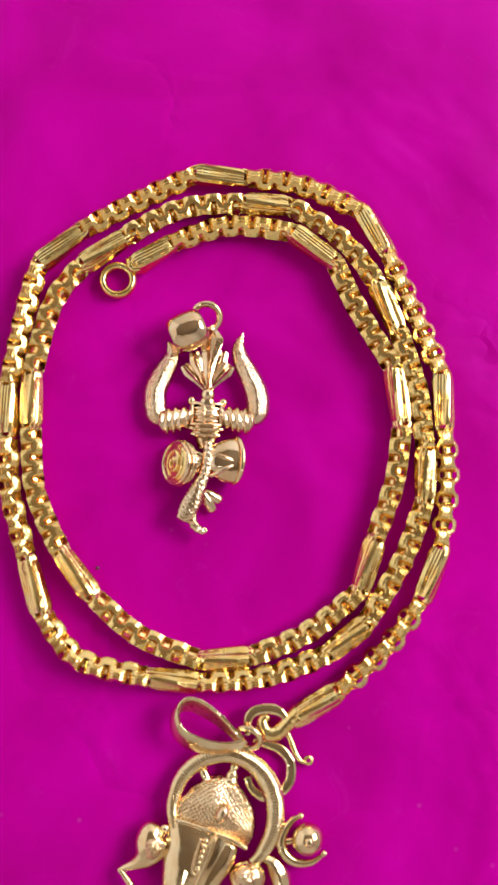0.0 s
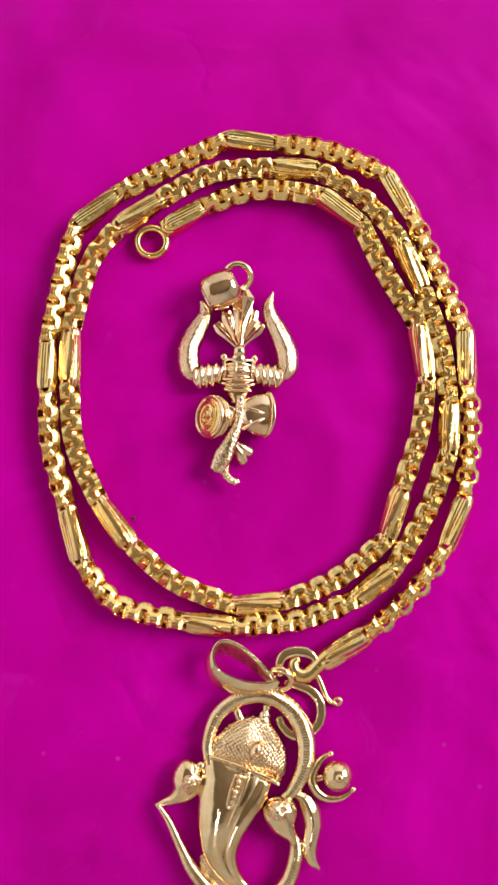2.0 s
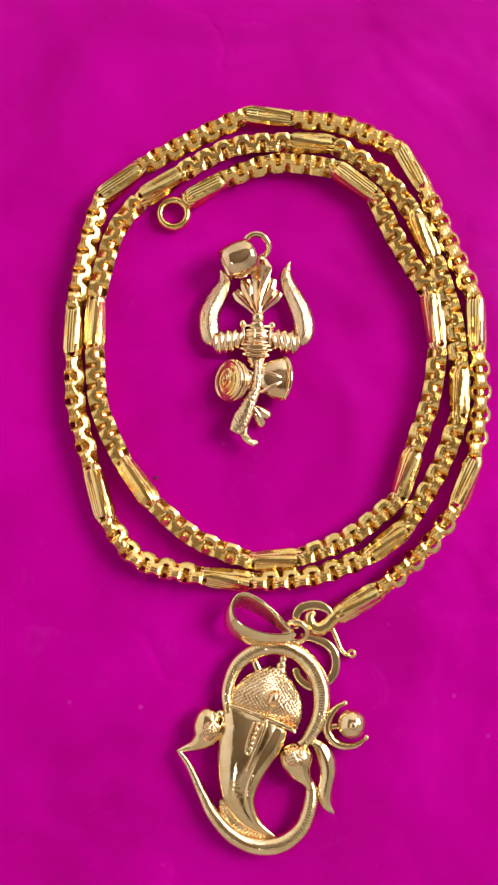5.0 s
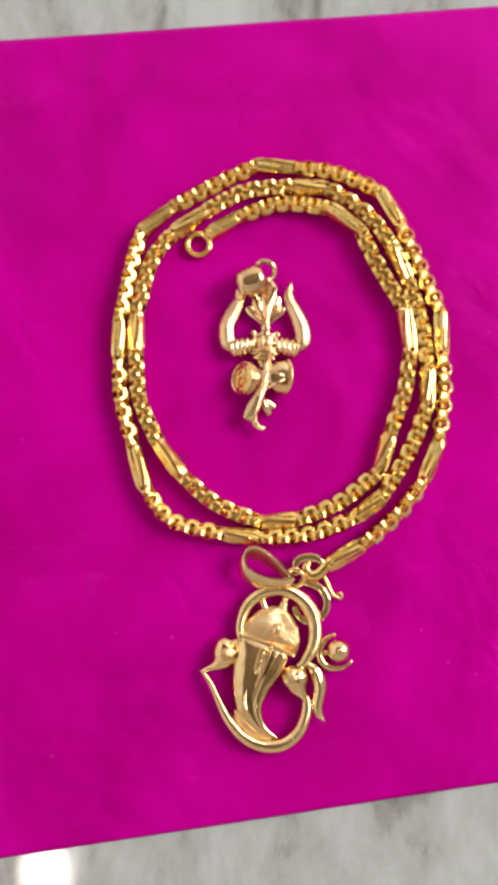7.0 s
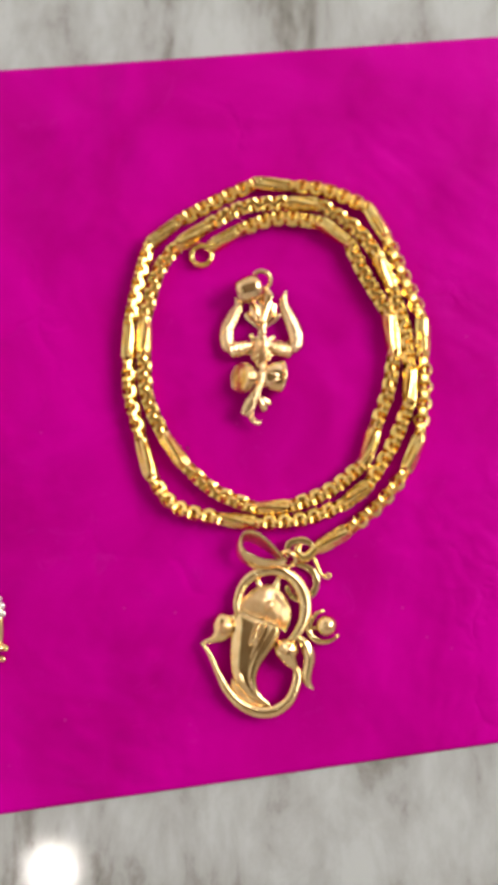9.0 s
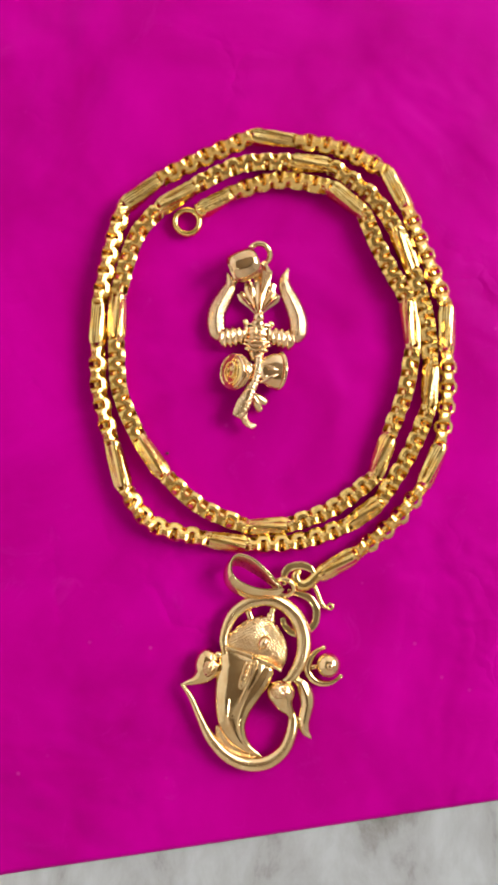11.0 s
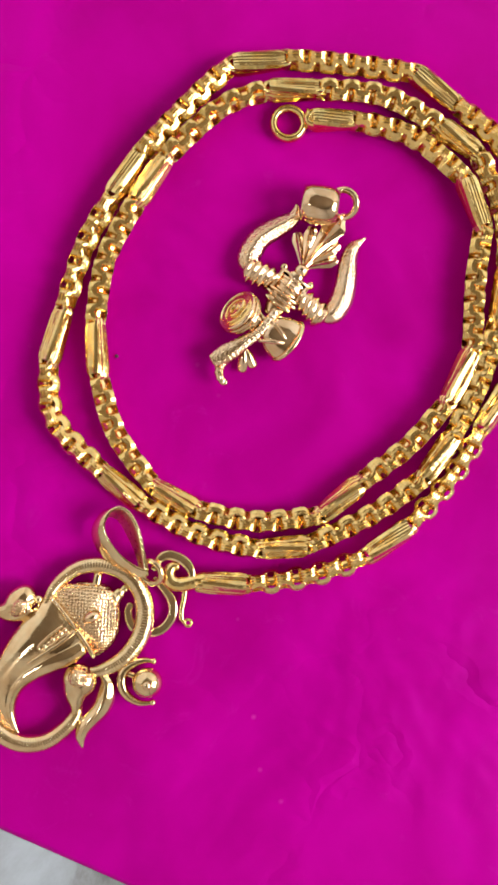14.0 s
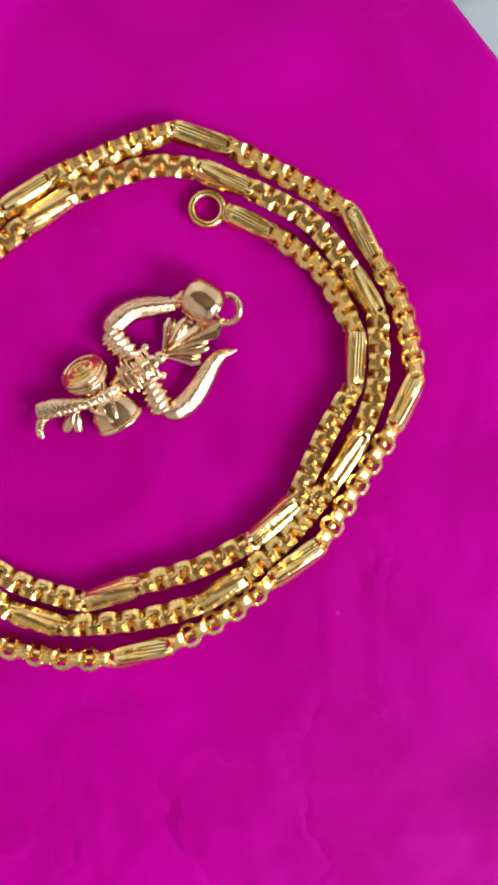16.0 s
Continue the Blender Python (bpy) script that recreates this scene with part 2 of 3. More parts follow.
        prof = ((-1, -0.8), (-1, 0.05), (-0.42, 0.35), (0, 1), (0.42, 0.35), (1, 0.05), (1, -0.8))
        rings.append([bm.verts.new(p + side * (c * w) + Vector((0, 0, d * h))) for c, d in prof])
    for a, b in zip(rings, rings[1:]):
        for j in range(7):
            bm.faces.new((a[j], a[(j + 1) % 7], b[(j + 1) % 7], b[j]))
    bm.faces.new(rings[0]), bm.faces.new(rings[-1])
    return bm


def ball(bm, at, r, squash=1.0, n=14):
    m = Matrix.Translation(at) @ Matrix.Diagonal((1, 1, squash, 1))
    bmesh.ops.create_uvsphere(bm, u_segments=n + 4, v_segments=n, radius=r, matrix=m)
    return bm


def band(bm, m, a, b, width, thick, steps=28, power=2.0, start=0.0, end=2 * math.pi, crown=0.0, grooves=0, depth=0.0, ends=1.0, flare=0.0):
    """A strip bent into a loop in the local xz plane, with its width along y; m: its pose."""
    closed = end - start > 6.28
    n = 4 * grooves if grooves else 5
    prof = []
    for i in range(n + 1):
        u = -1 + 2 * i / n
        lift = crown * (1 - u * u)
        if grooves:
            lift -= depth * (0.5 - 0.5 * math.cos(2 * math.pi * (i / n) * grooves)) if 0 < i < n else depth
        if abs(u) == 1:
            lift -= 0.14 * thick
        prof.append((u * width / 2, lift))
    bulge = 0.06 * thick
    rim = [(width / 2 + bulge + flare * 0.35, -0.35 * thick), (width / 2 + bulge + flare * 0.65, -0.65 * thick), (width / 2 + flare, -0.92 * thick), (width / 2 + flare - 0.08 * thick, -thick)]
    prof += rim + [(-y, o) for y, o in reversed(rim)]
    rings = []
    count = steps if closed else steps + 1
    for k in range(count):
        t = start + (end - start) * k / steps
        c, s = math.cos(t), math.sin(t)
        q = (abs(c) ** power + abs(s) ** power) ** (-1 / power)
        x, z = a * c * q, b * s * q
        nx, nz = c * abs(c) ** (power - 2) / a if c else 0, s * abs(s) ** (power - 2) / b if s else 0
        ln = math.hypot(nx, nz) or 1
        wf = ends + (1 - ends) * min(1.0, 1.5 * abs(s))
        rings.append([bm.verts.new(m @ Vector((x + nx / ln * o, y * wf, z + nz / ln * o))) for y, o in prof])
    p = len(prof)
    for k in range(steps):
        ra, rb = rings[k], rings[(k + 1) % count]
        for j in range(p):
            bm.faces.new((ra[j], ra[(j + 1) % p], rb[(j + 1) % p], rb[j]))
    if not closed:
        bm.faces.new(rings[0]), bm.faces.new(rings[-1])
    return bm


def torus(bm, m, radius, wire, steps=32, around=12, start=0.0, end=2 * math.pi, flat=1.0):
    """A ring of wire in the local xy plane."""
    closed = end - start > 6.28
    count = steps if closed else steps + 1
    rings = []
    for k in range(count):
        t = start + (end - start) * k / steps
        rings.append([bm.verts.new(m @ Vector(((radius + wire * math.cos(q)) * math.cos(t), (radius + wire * math.cos(q)) * math.sin(t), wire * flat * math.sin(q))))
                      for q in (2 * math.pi * j / around for j in range(around))])
    for k in range(steps):
        a, b = rings[k], rings[(k + 1) % count]
        for j in range(around):
            bm.faces.new((a[j], a[(j + 1) % around], b[(j + 1) % around], b[j]))
    if not closed:
        bm.faces.new(rings[0]), bm.faces.new(rings[-1])
    return bm


# ---------------------------------------------------------------- the room
FLOOR_Z = -0.6          # millimetres below the paper's top
X0, X1, Y0, Y1, HIGH = -1500.0, 1600.0, -1250.0, 1900.0, 2600.0


def room():
    bm = bmesh.new()
    box(bm, (X0 - 100, Y0 - 100, FLOOR_Z - 60), (X1 + 100, Y1 + 100, FLOOR_Z))
    tagged(part("floor", bm, MARBLE, smooth=False), "polished grey and white veined marble floor", "floor", kind="structure")
    # Unseen ceiling, added dark so that upward gold faces mirror something dim.
    bm = bmesh.new()
    box(bm, (X0 - 100, Y0 - 100, HIGH), (X1 + 100, Y1 + 100, HIGH + 100))
    tagged(part("ceiling", bm, CEILING, smooth=False), "unseen ceiling darkened to mimic the phone's reflection", "ceiling", kind="structure")
    # Unseen walls; the south one is darker to shade the gold's reflections.
    for name, lo, hi in (("wall_west", (X0 - 100, Y0, FLOOR_Z), (X0, Y1, HIGH)), ("wall_south", (X0 - 100, Y0 - 100, FLOOR_Z), (X1 + 100, Y0, HIGH)),
                         ("wall_north", (X0 - 100, Y1, FLOOR_Z), (X1 + 100, Y1 + 100, HIGH))):
        bm = bmesh.new()
        box(bm, lo, hi)
        tagged(part(name, bm, BODY_SIDE_WALL if name == "wall_south" else WALL, smooth=False), "unseen plain room wall, toned for the gold's reflections", "wall", kind="structure")
    y0, y1, z0, z1 = 100.0, 1400.0, 600.0, 2000.0
    bm = bmesh.new()
    box(bm, (X1, Y0, FLOOR_Z), (X1 + 100, y0, HIGH))
    box(bm, (X1, y1, FLOOR_Z), (X1 + 100, Y1, HIGH))
    box(bm, (X1, y0, FLOOR_Z), (X1 + 100, y1, z0))
    box(bm, (X1, y0, z1), (X1 + 100, y1, HIGH))
    tagged(part("wall_east", bm, WALL, smooth=False), "painted room wall with a window opening", "wall", kind="structure")
    win = tagged(thing("window_1", (X1 + 50, (y0 + y1) / 2, z0), "white framed window with open daylight", "window"), kind="structure")
    w, h = (y1 - y0) / 2, z1 - z0
    for lo, hi in (((-30, -w, 0), (30, -w + 50, h)), ((-30, w - 50, 0), (30, w, h)), ((-30, -w + 50, 0), (30, w - 50, 50)), ((-30, -w + 50, h - 50), (30, w - 50, h)),
                   ((-135, -40, 0), (-105, 40, h)), ((-135, -w, h * 0.62), (-105, -40, h * 0.62 + 60)), ((-135, 40, h * 0.62), (-105, w, h * 0.62 + 60))):
        bm = bmesh.new()
        box(bm, lo, hi)
        part("window_frame", bm, FRAME, win, smooth=False)
    lamp_thing = thing("ceiling_light", (-600, -1100, HIGH), "round white glowing ceiling light", "lamp")
    bm = bmesh.new()
    torus(bm, Matrix.Translation((0, 0, -12)), 85, 12)
    part("rim", bm, FRAME, lamp_thing)
    bm = bmesh.new()
    bmesh.ops.create_circle(bm, cap_ends=True, segments=48, radius=78, matrix=Matrix.Translation((0, 0, -14)))
    part("diffuser", bm, GLOW, lamp_thing, "glowing white diffuser", smooth=False)


room()


# ---------------------------------------------------------------- the paper
def paper():
    """A cut sheet whose long edges run a little apart; faint swells and creases."""
    nx, ny, x0, x1 = 300, 190, -158.0, 178.0
    folds = [(-10.0, -78.4, 2.7, -88.9, 0.22), (2.2, -77.5, -6.2, -88.7, 0.2), (-6.0, -82.0, 8.1, -83.4, 0.18), (-17.2, -89.9, -7.2, -85.4, 0.15), (-58.5, 85.6, -39.9, 88.9, 0.2), (38.5, -63.7, 58.5, -53.6, 0.14), (52.1, 76.4, 68.2, 62.8, 0.12), (90.8, 27.8, 100.6, 30.1, 0.12), (79.1, 18.2, 89.7, 19.6, 0.1), (93.2, 15.0, 103.5, 22.8, 0.11), (105.0, 25.8, 109.8, 15.5, 0.1), (37.5, 14.0, 39.1, 3.5, 0.16), (32.9, 6.5, 41.7, 10.3, 0.12), (40.5, 93.8, 44.5, 81.8, 0.14), (-12.8, -34.0, -1.4, -41.9, 0.12)]
    bm = bmesh.new()
    rows = []
    for i in range(nx + 1):
        x = x0 + (x1 - x0) * i / nx
        lo = -85.3 + (x - 20) * math.tan(radians(12.2))
        hi = 114.0 + (x - 20) * math.tan(radians(7.0))
        row = []
        for j in range(ny + 1):
            v = j / ny
            y = lo + (hi - lo) * v
            n = noise.noise(Vector((x * 0.018, y * 0.018, 3.1))) + 0.5 * noise.noise(Vector((x * 0.05, y * 0.05, 7.7)))
            rim = min(v, 1 - v) * 20
            z = -0.12 + 0.10 * n + (0.06 * math.sin(x * 0.09) if rim < 1 else 0)
            for ax, ay, bx, by, deep in folds:
                ux, uy = bx - ax, by - ay
                t = ((x - 4 * v - ax) * ux + (y - ay) * uy) / (ux * ux + uy * uy)
                if -0.1 < t < 1.1:
                    off = abs((x - 4 * v - ax) * uy - (y - ay) * ux) / math.hypot(ux, uy)
                    if off < 4:
                        z += 0.6 * deep * max(0.0, 1 - off / 2.4) * max(0.0, 1 - abs(2 * t - 1) ** 3)
            row.append(bm.verts.new((x - 4 * v, y, min(z, 0.14))))
        rows.append(row)
    for a, b in zip(rows, rows[1:]):
        for j in range(ny):
            bm.faces.new((a[j], b[j], b[j + 1], a[j + 1]))
    ob = part("paper_sheet", bm, PAPER)
    tagged(ob, "glossy magenta wrapping paper sheet on marble floor", "paper sheet")
    mod = ob.modifiers.new("thickness", "SOLIDIFY")
    mod.thickness, mod.offset = 0.12 * MM, -1.0
    return ob


paper()

bm = bmesh.new()
ball(bm, (0, 0, 0.1), 0.35, 0.6, 8)
tagged(part("speck", bm, DIRT), "tiny dark speck of dirt on magenta paper", "speck")

# ---------------------------------------------------------------- the necklace
PITCH = 2.13            # from link to link
LIE = 2.05              # height of the chain's middle


def link_mesh():
    """A box link: a grooved strip bent into a rounded square ring; the chain's four crests are planed flat,
    so that the rims of neighbours meet there in one polished wave."""
    bm = bmesh.new()
    band(bm, Matrix.Identity(4), 1.95, 2.14, 2.64, 0.64, steps=36, power=2.1, crown=0.05, grooves=5, depth=0.15)
    flat = []
    for sy, sz in ((1, 1), (1, -1), (-1, 1), (-1, -1)):
        way = Vector((0, sy, sz)).normalized()
        cut = bmesh.ops.bisect_plane(bm, geom=bm.verts[:] + bm.edges[:] + bm.faces[:], dist=1e-5, plane_co=way * 1.86, plane_no=way, clear_outer=True)
        edges = [e for e in cut["geom_cut"] if isinstance(e, bmesh.types.BMEdge)]
        flat += bmesh.ops.edgeloop_fill(bm, edges=edges)["faces"]
    bmesh.ops.bevel(bm, geom=list({e for f in flat for e in f.edges}), offset=0.1, segments=1, affect="EDGES", clamp_overlap=True)
    bmesh.ops.create_cone(bm, cap_ends=True, segments=10, radius1=0.9, radius2=0.9, depth=2.14, matrix=Matrix.Rotation(math.pi / 2, 4, "Y"))
    return part("link", bm, GOLD_CHAIN, crisp=30)


def bar_mesh(length, turn):
    """A fluted square bar, turned a little along its length, with a half loop at each end."""
    bm = bmesh.new()
    rings, around, steps = [], 80, 10
    for i in range(steps + 1):
        u = i / steps
        x = (u - 0.5) * length
        spin = turn * (u - 0.5)
        end = (1.0 if 0 < i < steps else 0.9) * (1.03 - 0.13 * u)
        ring = []
        for j in range(around):
            a = 2 * math.pi * j / around
            c, s = math.cos(a), math.sin(a)
            face, corner = 1.8 / max(abs(c), abs(s)), 2.12 * math.sqrt(2) / (abs(c) + abs(s))
            r = min(face, corner)
            if face < corner and (abs(c) > abs(s) or c * s > 0):
                r -= 0.1 * (0.5 - 0.5 * math.cos(a * 20))
            r *= end
            ring.append(bm.verts.new((x, r * math.cos(a + spin), r * math.sin(a + spin))))
        rings.append(ring)
    for a, b in zip(rings, rings[1:]):
        for j in range(around):
            bm.faces.new((a[j], a[(j + 1) % around], b[(j + 1) % around], b[j]))
    bm.faces.new(rings[0]), bm.faces.new(rings[-1])
    for sgn in (-1, 1):
        m = Matrix.Translation((sgn * (length / 2 - 0.35), 0, 0)) @ Matrix.Rotation(0 if sgn > 0 else math.pi, 4, "Z")
        band(bm, m, 1.85, 1.6, 2.3, 0.9, steps=12, power=2.4, start=-math.pi / 2, end=math.pi / 2, crown=0.1, grooves=3, depth=0.14)
    return part("bar", bm, GOLD_CHAIN, crisp=38)


# Each turn of the coil, from the inner end outwards: the two ends of every bar, and the middle of the run of links after it.
INNER = [
    (3.3, 56.0, 9.2, 60.3, 20.0, 64.6),
    (32.3, 63.9, 39.9, 59.1, 44.8, 50.0),
    (52.0, 39.0, 53.8, 29.3, 52.8, 18.3),
    (49.6, 7.5, 47.5, -1.1, 38.4, -9.3),
    (28.1, -14.0, 20.1, -15.1, 8.6, -11.4),
    (-0.4, -4.6, -6.3, 2.4, -11.8, 13.2),
    (-13.6, 25.1, -14.1, 34.1, -11.4, 47.8),
]
MIDDLE = [
    (-6.2, 55.6, 0.8, 61.1, 11.3, 67.3),
    (23.0, 69.0, 30.9, 69.2, 41.5, 62.9),
    (48.3, 55.0, 52.3, 46.9, 56.4, 35.8),
    (58.3, 24.3, 58.5, 15.6, 54.9, 4.5),
    (48.5, -7.2, 42.4, -12.6, 31.7, -17.2),
    (19.3, -18.9, 11.2, -18.5, -1.8, -16.0),
    (-9.0, -8.1, -12.3, 0.8, -16.4, 12.9),
]
OUTER = [
    (-17.6, 23.3, -18.2, 31.9, -16.3, 46.9),
    (-14.3, 55.4, -7.4, 61.8, 1.1, 67.3),
    (13.5, 74.2, 22.4, 74.0, 33.0, 73.3),
    (45.0, 68.7, 49.7, 61.6, 54.9, 50.9),
    (60.9, 38.5, 61.6, 29.2, 62.5, 18.8),
    (61.6, 6.6, 58.7, -2.0, 52.4, -11.2),
    (43.8, -19.4, 37.1, -24.0, 34.3, -25.6),
]
ROLL = [-2, -8, -24, -33, -47, -41, -35, -21, -28, -27, -31, -43, -48, -33, -14, 2, 12, 33, 33, 30, 46]
# How far each run of links is rolled about the chain's line.
SPIN = [35, 5, 15, 22, 10, 5, 10, 10, 0, 20, 20, 25, 30, 25, 28, 38, 45, 50, 54, 68]


LINK = link_mesh()


def necklace():
    top = thing("necklace", (21.8, 27.3, 0), "coiled yellow gold box link chain with fluted bars", "necklace")
    org = Vector((21.8, 27.3, 0))
    runs = [*INNER, *MIDDLE, *OUTER]
    fresh = {LINK}

    def put(ob, name, at, ang, roll, first=False):
        o = ob if first else bpy.data.objects.new(name, ob.data)
        if not first:
            scene.collection.objects.link(o)
        o.parent = top
        at = (Vector((at[0], at[1], LIE)) - org) * MM
        o.matrix_basis = Matrix.Translation(at) @ Matrix.Rotation(ang, 4, "Z") @ Matrix.Rotation(roll, 4, "X")
        return o

    for n, (ax, ay, bx, by, mx, my) in enumerate(runs):
        a, b = Vector((ax, ay)), Vector((bx, by))
        ang = math.atan2(b.y - a.y, b.x - a.x)
        roll = radians(ROLL[n])
        turn = (0.4, 0.25, 0.3, 0.45)[n % 4]
        body = bar_mesh((b - a).length, turn)
        put(body, "bar", (a + b) / 2, ang, roll + math.pi / 2, first=True)
        if n + 1 == len(runs):
            break
        c, d = Vector(runs[n + 1][:2]), Vector(runs[n + 1][2:4])
        mid = Vector((mx, my))
        # the ends leave along the bars
        pre, post = b + (b - a).normalized() * -3, c + (d - c).normalized() * 3
        dense = glide([pre, b, mid, c, post], 40)[40:121]
        run = np.r_[0, np.cumsum(np.linalg.norm(np.diff(dense, axis=0), axis=1))]
        count = max(3, 2 * round((run[-1] / PITCH - 2) / 2) + 1)
        before, after = SPIN[max(n - 1, 0)], SPIN[min(n + 1, 19)]
        for k in range(1, count + 1):
            s = run[-1] * k / (count + 1)
            p = (np.interp(s, run, dense[:, 0]), np.interp(s, run, dense[:, 1]))
            e = 0.6
            q0 = (np.interp(max(s - e, 0), run, dense[:, 0]), np.interp(max(s - e, 0), run, dense[:, 1]))
            q1 = (np.interp(min(s + e, run[-1]), run, dense[:, 0]), np.interp(min(s + e, run[-1]), run, dense[:, 1]))
            h = math.atan2(q1[1] - q0[1], q1[0] - q0[0])
            u = k / (count + 1)
            spin = SPIN[n] + (before - SPIN[n]) * 0.5 * max(0.0, 1 - 2 * u) + (after - SPIN[n]) * 0.5 * max(0.0, 2 * u - 1)
            r = radians(spin - 45 + (90 if k % 2 == 0 else 0) + random.uniform(-4, 4))
            put(LINK, "link", p, h, r, first=LINK in fresh)
            fresh.discard(LINK)
    return top, org


chain, chain_at = necklace()


def second_necklace():
    """A like chain, coiled beside the first one and only partly on view."""
    mid, rad, units = Vector((-96.1, 5.0, 0)), 40.4, 8
    top = thing("necklace", mid, "second yellow gold box link chain with fluted bars", "necklace")
    link = LINK.data
    bar = bar_mesh(8.4, 0.7)
    step = 2 * math.pi / units
    half = 4.2 / rad
    for u in range(units):
        for k in range(12):
            if k == 0:
                a, name, data, roll = u * step + 0.4, "bar", bar.data, 40 + 90
            else:
                a = u * step + 0.4 + half + (step - 2 * half) * k / 12
                name, data, roll = "link", link, -5 + 90 * (k % 2) + random.uniform(-5, 5)
            o = bar if u == k == 0 else new(name, data)
            o.parent = top
            o.matrix_basis = Matrix.Translation(Vector((rad * math.cos(a), rad * math.sin(a), LIE)) * MM) @ Matrix.Rotation(a + math.pi / 2, 4, "Z") @ Matrix.Rotation(radians(roll), 4, "X")


second_necklace()


def clasp():
    """The round eye at the inner end, and the thick loop at the outer one."""
    def local(x, y, z):
        return Vector((x, y, z)) - chain_at
    bm = bmesh.new()
    torus(bm, Matrix.Translation(local(0.0, 53.2, 1.0)), 2.78, 0.76, 40, 12, flat=1.2)
    part("end_eye", bm, GOLD_CHAIN, chain, "round flat gold end ring")
    bm = bmesh.new()
    for k in range(3):
        torus(bm, Matrix.Translation(local(2.3, 55.9, 1.7)) @ Matrix.Rotation(radians(35), 4, "Z") @ Matrix.Translation((k * 0.75, 0, 0)) @ Matrix.Rotation(math.pi / 2, 4, "Y"), 1.25, 0.42, 20, 8)
    part("collar", bm, GOLD_CHAIN, chain)
    bm = bmesh.new()
    loop = [(37.6, -23.0, 1.9, 1.7, 1.6), (35.8, -24.8, 1.9, 1.55, 1.5), (34.0, -26.7, 1.9, 1.4, 1.3), (32.4, -27.0, 1.9, 1.45, 1.4), (31.3, -26.1, 1.9, 1.35, 1.3), (31.2, -24.8, 1.9, 1.15, 1.1), (32.0, -23.9, 1.9, 0.8, 0.8)]
    sweep(bm, [(*local(*row[:3]), *row[3:]) for row in loop], 6, 14)
    part("end_loop", bm, GOLD_CHAIN, chain, "thick polished gold loop")


clasp()


# ---------------------------------------------------------------- the trident pendant
TRI = Vector((18.3, 26.0, 0))


def trident():
    top = thing("trident_pendant", TRI, "pale rose gold trident pendant with small drum on paper", "pendant")

    def add(name, bm, mat=GOLD_ROSE, label="", smooth=True, under=None, crisp=0.0):
        bmesh.ops.translate(bm, vec=-TRI, verts=bm.verts)
        return part(name, bm, mat, under or top, label, smooth, crisp=crisp)

    # horns: x, y, z, half width, half height
    bm = bmesh.new()
    sweep(bm, [(10.4, 26.9, 2, 1, 0.76), (9.1, 28.2, 2, 2, 1.34), (8.5, 30.4, 2, 2.15, 1.51), (8.5, 32.9, 2, 2.1, 1.51), (9.6, 35.8, 2, 2, 1.43), (11.0, 38.9, 2, 1.5, 1.09), (10.9, 40.5, 2, 1, 0.67), (10.1, 41.9, 2, 0.2, 0.17)], 6, 16, form="ridge", flat=0.3)
    add("horn", bm, GOLD_HAMMER, "hammered curved horn")
    bm = bmesh.new()
    sweep(bm, [(26.0, 27.8, 2, 1, 0.76), (27.1, 29.4, 2, 2, 1.34), (27.2, 31.7, 2, 2.15, 1.51), (26.5, 34.2, 2, 2.1, 1.51), (25.1, 37.0, 2, 1.9, 1.43), (23.7, 39.5, 2, 1.6, 1.18), (23.2, 41.8, 2, 1.15, 0.84), (23.9, 44.5, 2, 0.1, 0.08)], 6, 16, form="ridge", flat=0.3)
    add("horn", bm, GOLD_HAMMER, "hammered curved horn")
    for rows, lean in (([(15.5, 28.2, 2, 1.9, 1.7), (13.9, 27.9, 2, 2.4, 1.9), (11.9, 27.3, 2, 2.6, 2.1), (9.8, 26.6, 2, 2.2, 1.7)], 1.6), ([(20.7, 28.6, 2, 1.9, 1.7), (22.2, 28.4, 2, 2.4, 1.9), (24.3, 28.0, 2, 2.6, 2.1), (26.4, 27.4, 2, 2.2, 1.7)], -1.6)):
        bm = bmesh.new()
        sweep(bm, rows, 6, 24, ribs=0.6, pitch=1.3, slant=2.5 * lean)
        add("rope_arm", bm)
    # spear head and its fan of leaves
    bm = bmesh.new()
    blade(bm, (18.0, 32.9, 2.5), (18.2, 45.5, 2.5), 2.15, 1.2)
    add("spear_head", bm, smooth=False)
    for tip, wide, lift in (((15.0, 40.2), 1.25, 2.2), ((13.3, 37.7), 1.15, 1.9), ((20.6, 40.6), 1.25, 2.2), ((22.1, 38.1), 1.15, 1.9)):
        bm = bmesh.new()
        blade(bm, (17.95, 33.0, lift), (*tip, lift), wide, 0.95, 0.62)
        leaf = add("leaf", bm, crisp=25)
        bm = bmesh.new()
        x, y = 17.95, 33.0
        dx, dy = tip[0] - x, tip[1] - y
        sweep(bm, [(x + 0.3 * dx, y + 0.3 * dy, lift + 0.6, 0.1, 0.2), (x + 0.92 * dx, y + 0.92 * dy, lift + 0.75, 0.2, 0.28)], 2, 8)
        add("leaf_rib", bm, under=leaf)
    bm = bmesh.new()
    ball(bm, (18.1, 32.4, 2.6), 1.35)
    add("bead", bm)
    bm = bmesh.new()
    sweep(bm, [(18.2, 32.1, 2.2, 1, 1), (18.1, 31.2, 2.2, 1.5, 1.2), (18.0, 30.3, 2.2, 1.9, 1.3)], 3, 14)
    add("neck", bm)
    # box with slats and knobs
    bm = bmesh.new()
    a, b = (15.0, 30.9), (21.2, 26.6)
    box(bm, (a[0], b[1], 0.4), (b[0], a[1], 3.0))
    bmesh.ops.bevel(bm, geom=bm.edges[:], offset=0.3, segments=2, affect="EDGES")
    case = add("box", bm)
    for k in range(3):
        bm = bmesh.new()
        y = a[1] - 1.1 - k * (a[1] - b[1] - 2.0) / 2
